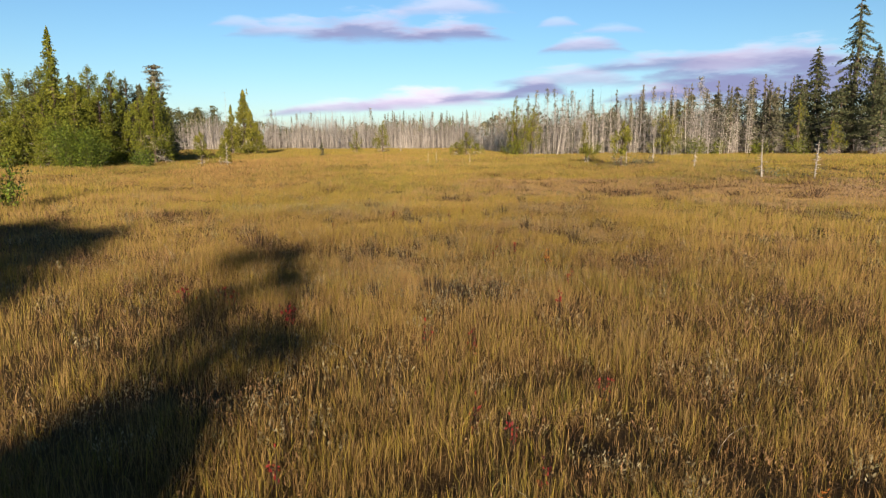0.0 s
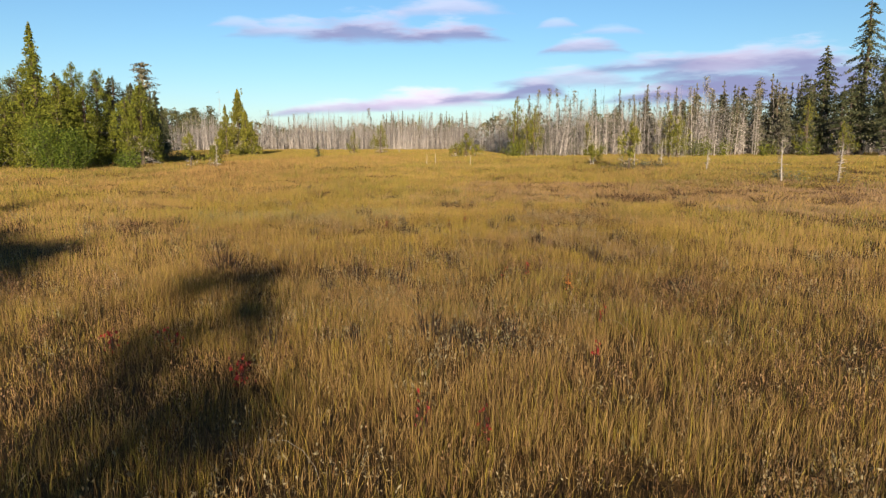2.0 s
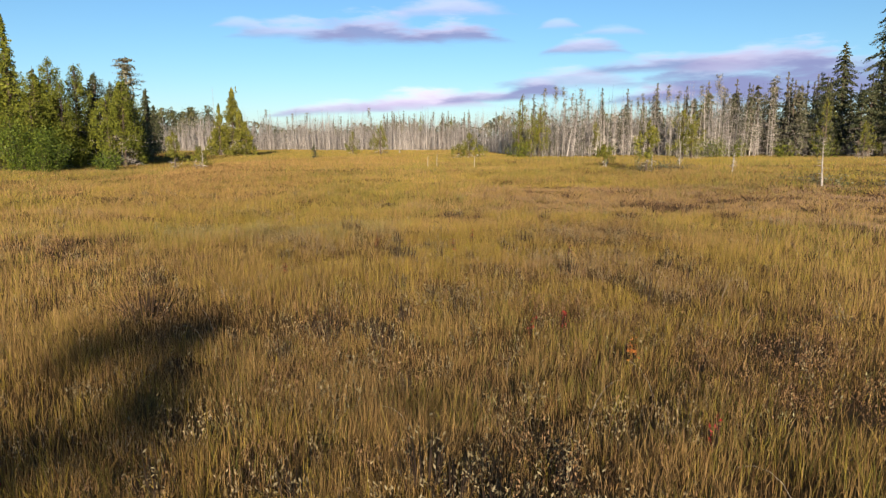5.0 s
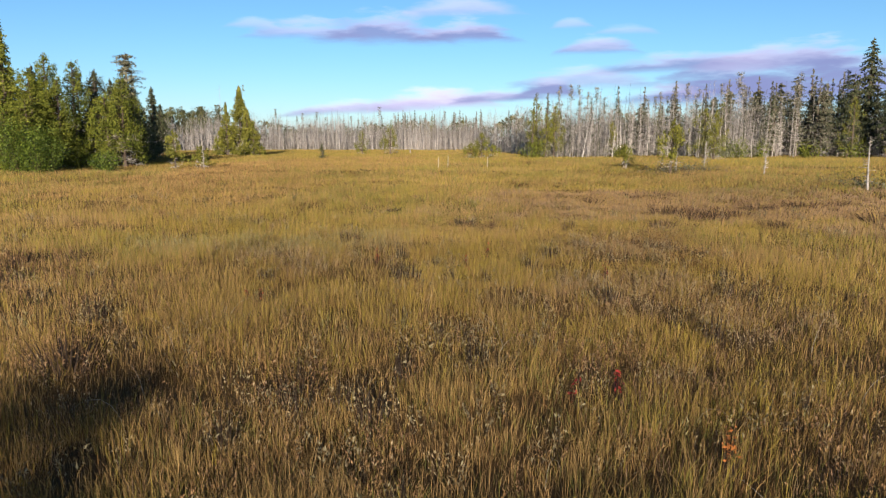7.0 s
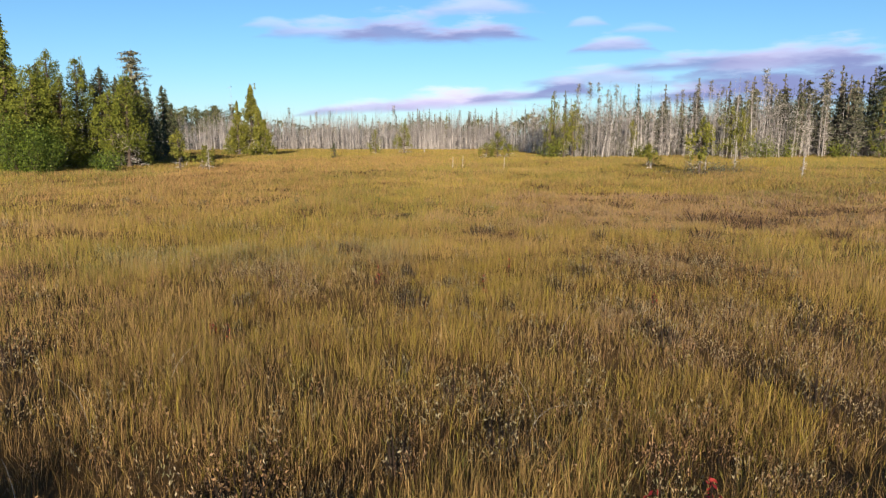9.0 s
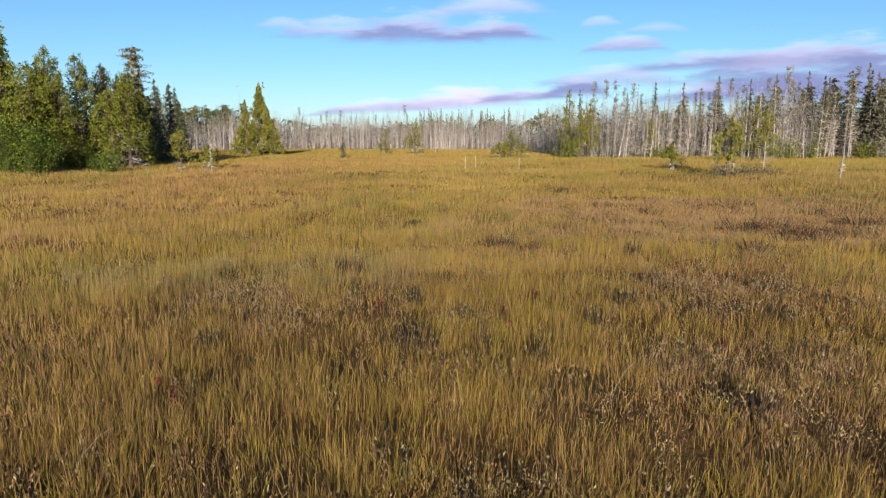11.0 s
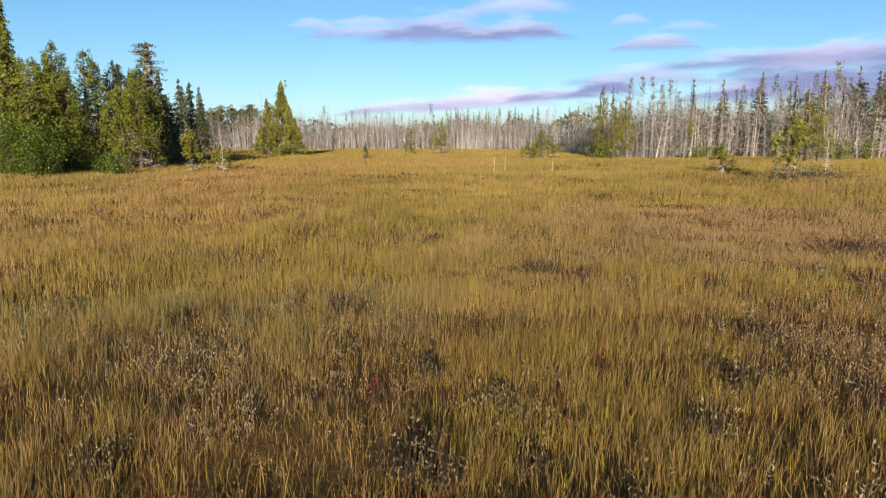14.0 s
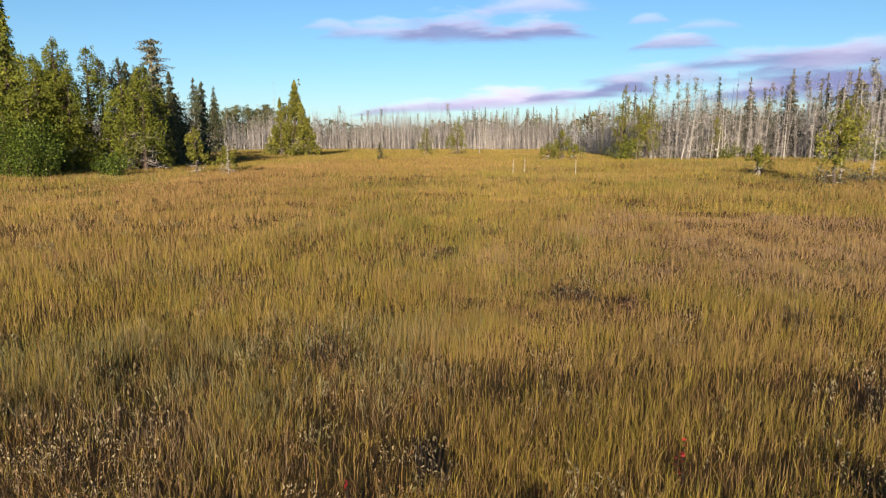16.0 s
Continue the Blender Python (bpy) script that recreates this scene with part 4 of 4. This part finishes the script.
def sedge(name, label, material, share, height, zone, thick=1.0, count=1.0, aside=False, splay=0.34):
    """Sedge leaves in tufts, where share(x, y) says. Zone 0: bent leaves close to the walk; 1: the open bog; 2: out to the woods."""
    lo, hi = ((0, 5.5), (5.5, 26), (26, 120))[zone]
    gaps = (0.74, 0.3, 0.0)[zone]

    def rho(x, y):
        d = reach(x, y)
        inside = (d >= lo) & (d < hi) & ((np.abs(x) < 0.72 * y + 1.2) & (y > 1.2)) if not aside else (np.abs(x) >= 0.72 * y + 1.2) | (y <= 1.2)
        n = (2750 * (3.6 / np.maximum(d, 3.6)) ** 1.2, 1850 * (5.0 / d) ** 1.3, np.maximum(200 * (26 / d) ** 1.4, 16))[zone]
        return count * n * (1 - gaps + 1.4 * gaps * step(0.3, 0.62, 0.6 * field(x, y, 0.55, 71) + 0.4 * field(x, y, 0.23, 72))) * share(x, y) * inside
    top_y = min(12.8 + hi, 112.0)
    cell = (0.12, 0.3, 2.0)[zone]
    tx, ty = strew(lambda a, b: rho(a, b) / 7, -22, 22, -12, 24, 0.4) if aside else strew(lambda a, b: rho(a, b) / 7, -0.72 * top_y - 2, 0.72 * top_y + 2, 1.2, top_y, cell)
    many = rng.poisson(6, len(tx)) + 1
    tall = np.repeat(rng.uniform(*((0.6, 1.2), (0.65, 1.2), (0.82, 1.1))[zone], len(tx)), many)
    tx, ty = np.repeat(tx, many), np.repeat(ty, many)
    loose = 0.03 + 0.007 * reach(tx, ty)
    n = len(tx)
    ox, oy = rng.normal(0, 1, n), rng.normal(0, 1, n)
    x, y = tx + ox * loose, ty + oy * loose
    d = reach(x, y)
    h = height * (rng.uniform(0.45, 1.15, n) if zone == 0 else rng.uniform(0.55, 1.08, n)) * (0.62 + 0.35 * field(x, y, 1.4, 3) + 0.35 * field(x, y, 0.4, 4)) * tall * (1 - 0.45 * heath(x, y)) * (1 - 0.25 * shrubby(x, y))
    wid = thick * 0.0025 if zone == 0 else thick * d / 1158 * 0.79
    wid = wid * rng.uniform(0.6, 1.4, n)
    # outer zones: flat sides turned to sun and camera to brighten the sedge
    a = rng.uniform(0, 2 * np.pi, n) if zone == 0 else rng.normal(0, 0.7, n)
    b = np.arctan2(oy, ox) + rng.normal(0, 0.9, n)
    lean = h * np.abs(rng.normal(0, splay, n)) * np.where(rng.random(n) < 0.12, 2.2, 1.0)
    foot = np.stack([x, y, soil(x, y) - 0.02], 1)
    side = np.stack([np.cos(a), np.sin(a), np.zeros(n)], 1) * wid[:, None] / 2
    bend = np.stack([np.cos(b) * lean + 0.03 * h, np.sin(b) * lean, np.zeros(n)], 1)
    up = np.array([0, 0, 1.0]) * np.sqrt(np.maximum(h * h - 0.8 * lean * lean, 0.09 * h * h))[:, None]
    tip = foot + up + bend
    if zone == 0:
        mid = foot + up * 0.55 + bend * 0.3
        v = np.stack([foot, mid + side, tip, mid - side], 1).reshape(-1, 3)
        faces = [np.arange(n)[:, None] * 4 + [0, 1, 2, 3]]
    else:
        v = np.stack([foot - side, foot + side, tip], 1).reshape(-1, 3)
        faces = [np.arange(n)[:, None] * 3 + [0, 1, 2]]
    tagged(part(name, mesh_from(name, v, faces), material), label, "sedge", kind="stuff")


def pale(x, y):
    """Smooth bleached spots."""
    return np.maximum(blob(x, y, -0.3, 9.4, 1.7, 1.8), np.maximum(0.7 * blob(x, y, 2.6, 24.0, 3.0, 4.0), 0.6 * step(0.5, 0.7, field(x, y, 4.2, 43)) * step(10, 18, y)))


def streaks(x, y):
    """Long low bands of browner and greener cover on the far bog."""
    return step(0.45, 0.7, 0.65 * field(x * 0.22, y, 2.1, 81) + 0.35 * field(x * 0.5, y, 0.9, 82)) * step(20, 30, y)


def dull(x, y):
    """Stretches where old brown stems stand thick and little green shows."""
    return np.maximum(blob(x, y, 3.3, 17.2, 1.7, 2.3), np.maximum(0.8 * blob(x, y, -6.5, 13.0, 3.0, 3.5), 0.6 * blob(x, y, 5.5, 10.5, 2.2, 3.0)))


def gold_share(x, y):
    return (1 - 0.3 * dull(x, y)) * (1 - 0.6 * streaks(x, y)) * (1 - 0.6 * pale(x, y)) * (0.66 - 0.25 * field(x, y, 3.2, 41)) * (1 - 0.35 * shrubby(x, y)) * (1 - 0.75 * rusty(x, y)) * (1 - 0.92 * heath(x, y)) * (1 - 0.5 * greenish(x, y)) * (1 - 0.62 * browner(x, y))


def straw_share(x, y):
    return (1 - 0.5 * dull(x, y)) * (0.12 + 0.3 * step(0.35, 0.7, field(x, y, 3.2, 41)) + 0.2 * heath(x, y) + 0.26 * browner(x, y) + 0.45 * pale(x, y)) * (1 + 0.25 * shrubby(x, y)) * (1 - 0.6 * rusty(x, y))


def green_share(x, y):
    return 0.035 + (0.42 - 0.2 * browner(x, y)) * greenish(x, y) * (1 - rusty(x, y)) + 0.16 * step(24, 34, y) * (1 - rusty(x, y)) + 0.1 * streaks(x, y)


def rust_share(x, y):
    return 0.09 + 0.32 * browner(x, y) * step(0.25, 0.65, field(x, y, 1.6, 61)) + 0.7 * rusty(x, y) + 0.15 * heath(x, y)


def litter_share(x, y):
    return 0.55 + 0.9 * dull(x, y) + 0.3 * browner(x, y) + 0.2 * shrubby(x, y)


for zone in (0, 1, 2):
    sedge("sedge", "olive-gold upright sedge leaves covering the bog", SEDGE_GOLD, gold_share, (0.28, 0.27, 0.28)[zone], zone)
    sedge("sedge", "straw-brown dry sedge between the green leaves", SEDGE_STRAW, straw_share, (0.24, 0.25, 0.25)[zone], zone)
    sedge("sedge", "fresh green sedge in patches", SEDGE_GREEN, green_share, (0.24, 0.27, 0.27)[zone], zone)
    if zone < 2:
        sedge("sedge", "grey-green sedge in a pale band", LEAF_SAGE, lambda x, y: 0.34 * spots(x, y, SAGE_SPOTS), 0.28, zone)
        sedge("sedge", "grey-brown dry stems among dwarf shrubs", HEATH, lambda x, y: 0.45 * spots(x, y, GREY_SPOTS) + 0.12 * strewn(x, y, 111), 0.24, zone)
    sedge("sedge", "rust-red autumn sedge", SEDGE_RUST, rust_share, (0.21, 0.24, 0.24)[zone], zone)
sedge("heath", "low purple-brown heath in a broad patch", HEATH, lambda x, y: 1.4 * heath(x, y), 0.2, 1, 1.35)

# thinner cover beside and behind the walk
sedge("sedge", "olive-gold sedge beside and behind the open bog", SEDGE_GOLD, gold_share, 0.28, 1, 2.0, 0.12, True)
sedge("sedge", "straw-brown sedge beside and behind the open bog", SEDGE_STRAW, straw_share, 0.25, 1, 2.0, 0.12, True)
sedge("undergrowth", "low brown tangle of old stems under the sedge", LITTER, litter_share, 0.17, 0, 2.0, 0.27, splay=0.75)
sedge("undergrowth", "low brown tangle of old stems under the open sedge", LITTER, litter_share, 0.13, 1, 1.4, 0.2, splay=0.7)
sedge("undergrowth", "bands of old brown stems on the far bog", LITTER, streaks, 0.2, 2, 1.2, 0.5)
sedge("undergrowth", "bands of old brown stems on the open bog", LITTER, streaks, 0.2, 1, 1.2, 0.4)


def dwarf_shrubs(label, material, share, leaf, lo, hi, per, density=330, tall=1.0, lift=0.38, slim=0.36):
    """Low heath shrubs: thin branching stems set with small oval leaves."""
    def rho(x, y):
        d = reach(x, y)
        return density * (3.6 / np.maximum(d, 3.6)) ** 1.5 * share(x, y) * ((d >= lo) & (d < hi) & (np.abs(x) < 0.72 * y + 1.0))
    x, y = strew(lambda a, b: rho(a, b) / 6, -30, 30, 1.2, 12.8 + hi, 0.3)
    grow = np.repeat(rng.uniform(0.75, 1.25, len(x)), 6)
    x, y = np.repeat(x, 6), np.repeat(y, 6)
    ox, oy = rng.normal(0, 1, len(x)), rng.normal(0, 1, len(x))
    x, y = x + ox * 0.05, y + oy * 0.05
    n = len(x)
    d = reach(x, y)
    h = tall * grow * rng.uniform(0.15, 0.28, n) * (0.8 + 0.4 * field(x, y, 1.4, 3))
    foot = np.stack([x, y, soil(x, y) - 0.02], 1)
    a = np.arctan2(oy, ox) + rng.normal(0, 0.7, n)
    ln = h * np.abs(rng.normal(0.1, 0.32, n))
    top = foot + np.stack([np.cos(a) * ln, np.sin(a) * ln, h], 1)
    v, f = thin_twigs(foot, top, 0.0022 * (d / 3.6) ** 0.8)
    tagged(part("dwarf_shrubs", mesh_from("dwarf_shrubs", v, [f]), TWIG), "thin dark stems of dwarf shrubs", "shrub", kind="stuff")
    u = rng.uniform(0.3, 1.03, (n * per, 1)) ** 0.8
    p = np.repeat(foot, per, 0) * (1 - u) + np.repeat(top, per, 0) * u + rng.normal(0, 0.012, (n * per, 3)) * np.repeat((d / 3.6) ** 0.4, per)[:, None]
    size = leaf * rng.uniform(0.6, 1.3, n * per) * np.repeat((np.maximum(d, 3.6) / 3.6) ** 0.45, per)
    v, f = sprays(p, np.repeat((top - foot) / h[:, None], per, 0), size, slim, lift)
    tagged(part("dwarf_shrubs", mesh_from("dwarf_shrubs", v, [f]), material), label, "shrub", kind="stuff")


def grey_share(x, y):
    return 0.04 + 0.05 * browner(x, y) + np.maximum(spots(x, y, GREY_SPOTS), np.maximum((0.4 + 0.5 * browner(x, y)) * strewn(x, y, 111), 0.15 * spots(x, y, SAGE_SPOTS)))


def brown_share(x, y):
    return 0.05 + 0.16 * browner(x, y) + np.maximum(spots(x, y, BROWN_SPOTS), (0.4 + 0.7 * browner(x, y)) * strewn(x, y, 131)) + 0.05 * heath(x, y)


def sage_share(x, y):
    return 0.02 + 0.02 * browner(x, y) + np.maximum(0.4 * spots(x, y, SAGE_SPOTS), 0.2 * strewn(x, y, 151))


def pale_share(x, y):
    return 0.012 + 0.02 * browner(x, y) + 0.42 * spots(x, y, PALE_SPOTS) + 0.15 * strewn(x, y, 171)


dwarf_shrubs("grey-brown leathery leaves of dwarf shrubs", LEAF_GREY, grey_share, 0.021, 0, 14, 8, 90)
dwarf_shrubs("purple-brown leaves of low heath shrubs", LEAF_BROWN, brown_share, 0.021, 0, 14, 8, 100)
dwarf_shrubs("pale sage-green leaves of dwarf shrubs", LEAF_SAGE, sage_share, 0.032, 0, 14, 8, 55, slim=0.18)
dwarf_shrubs("large pale leathery leaves of dwarf shrubs", LEAF_PALE, pale_share, 0.03, 0, 14, 9, 85, 1.05, 0.6)

# ---- single red and orange plants ----
for x, y in [(0.43, 3.86), (0.56, 3.28), (-0.91, 3.28), (1.2, 4.6), (0.2, 4.1), (0.26, 5.6), (-0.15, 5.7), (1.56, 7.82), (1.2, 6.61), (0.85, 10.49), (1.17, 10.5),
             (-2.5, 13.44), (-2.2, 13.1), (-1.2, 15.66), (0.15, 15.43), (1.99, 14.5), (0.52, 16.4)]:
    t = bush("red_plant", "small plant with bright red autumn leaves", rng.uniform(0.3, 0.38), 0.05, LEAF_RED, 6, 26, 0.034, "plant", slim=0.5, low=0.6)
    put(tagged(t, group="red plants in the sedge"), x, y)
for x, y in [(-1.59, 6.62), (-1.66, 6.78), (-2.63, 7.57), (-2.45, 7.42), (-2.95, 7.3)]:
    t = bush("crimson_plant", "squat clump of dark crimson tubular leaves", 0.29, 0.1, LEAF_RED, 12, 46, 0.042, "plant", low=0.4)
    put(tagged(t, group="crimson clumps in the sedge"), x, y)

# single low shrubs with pale leathery leaves
PALE = [tagged(bush("leatherleaf_shrub", "low shrub with pale leathery leaves in the sedge", 0.30, 0.14, LEAF_PALE, 22, 300, 0.026, slim=0.34, rise=2.2), group="pale shrubs in the sedge") for k in range(3)]
NEAR_SHRUBS = [(-1.44, 9.65), (-1.14, 10.22), (-0.85, 10.35), (-0.58, 10.1), (-0.3, 9.07), (-1.55, 7.43), (-0.12, 7.52), (0.03, 7.34), (0.19, 7.62), (0.23, 7.09), (0.36, 7.01), (0.53, 7.01),
               (0.62, 7.43), (-0.78, 7.25), (2.38, 10.22), (3.02, 9.65), (-0.9, 16.2), (-0.6, 14.55), (-0.6, 12.29), (-0.16, 12.06), (0.09, 11.96), (0.17, 11.2), (0.33, 11.13)]
MORE_SHRUBS = [(0.46, 11.06), (-0.44, 10.99), (-0.71, 10.5), (-1.26, 10.85), (-3.7, 12.37), (1.71, 13.13), (2.23, 12.41), (2.41, 11.94), (2.65, 14.18), (3.24, 13.76), (-2.08, 17.93),
               (-1.79, 17.82), (-0.73, 14.75), (-0.82, 14.61), (-0.36, 15.83), (-0.09, 14.76), (0.4, 14.35), (1.04, 15.24), (1.46, 15.99), (-2.55, 14.46), (0.39, 20.55), (0.1, 20.78), (2.37, 19.64)]
for k, (x, y) in enumerate(NEAR_SHRUBS + MORE_SHRUBS):
    if k < 3:
        put(PALE[k], x, y, 70 * k)
    else:
        again(PALE[k % 3], x, y, 47 * k, 0.8 + 0.5 * rng.random())
for x, y, r in [(1.51, 9.4, 0.07), (1.75, 2.75, 0.07)]:
    t = bush("orange_plant", "small bush with orange autumn leaves", 0.40, r, LEAF_ORANGE, 12, 70, 0.03, "plant", slim=0.45, low=0.75)
    put(t, x, y)

# ---- dry flower stalks that arch over the sedge ----
px, py = strew(lambda a, b: 0.22 * (3.6 / reach(a, b)) * (reach(a, b) < 9) * (np.abs(a) < 0.72 * b + 0.5), -8, 8, 2.0, 22.0, 0.5)
pieces = []
for x, y in zip(px, py):
    a, ln = rng.uniform(0, 6.28), rng.uniform(0.35, 0.6)
    u = np.linspace(0, 1, 6)
    r = ln * 0.75 * u ** 1.6
    z = float(soil(x, y)) + ln * (1.15 * u - 0.55 * u ** 3)
    pieces.append(limb(np.stack([x + np.cos(a) * r, y + np.sin(a) * r, z], 1), 0.0016 * (1.15 - u), 3))
v, f = joined(pieces)
tagged(part("dry_stalks", mesh_from("dry_stalks", v, [f]), PALEWOOD), "pale dry stalks arching over the sedge", "grass", kind="stuff")
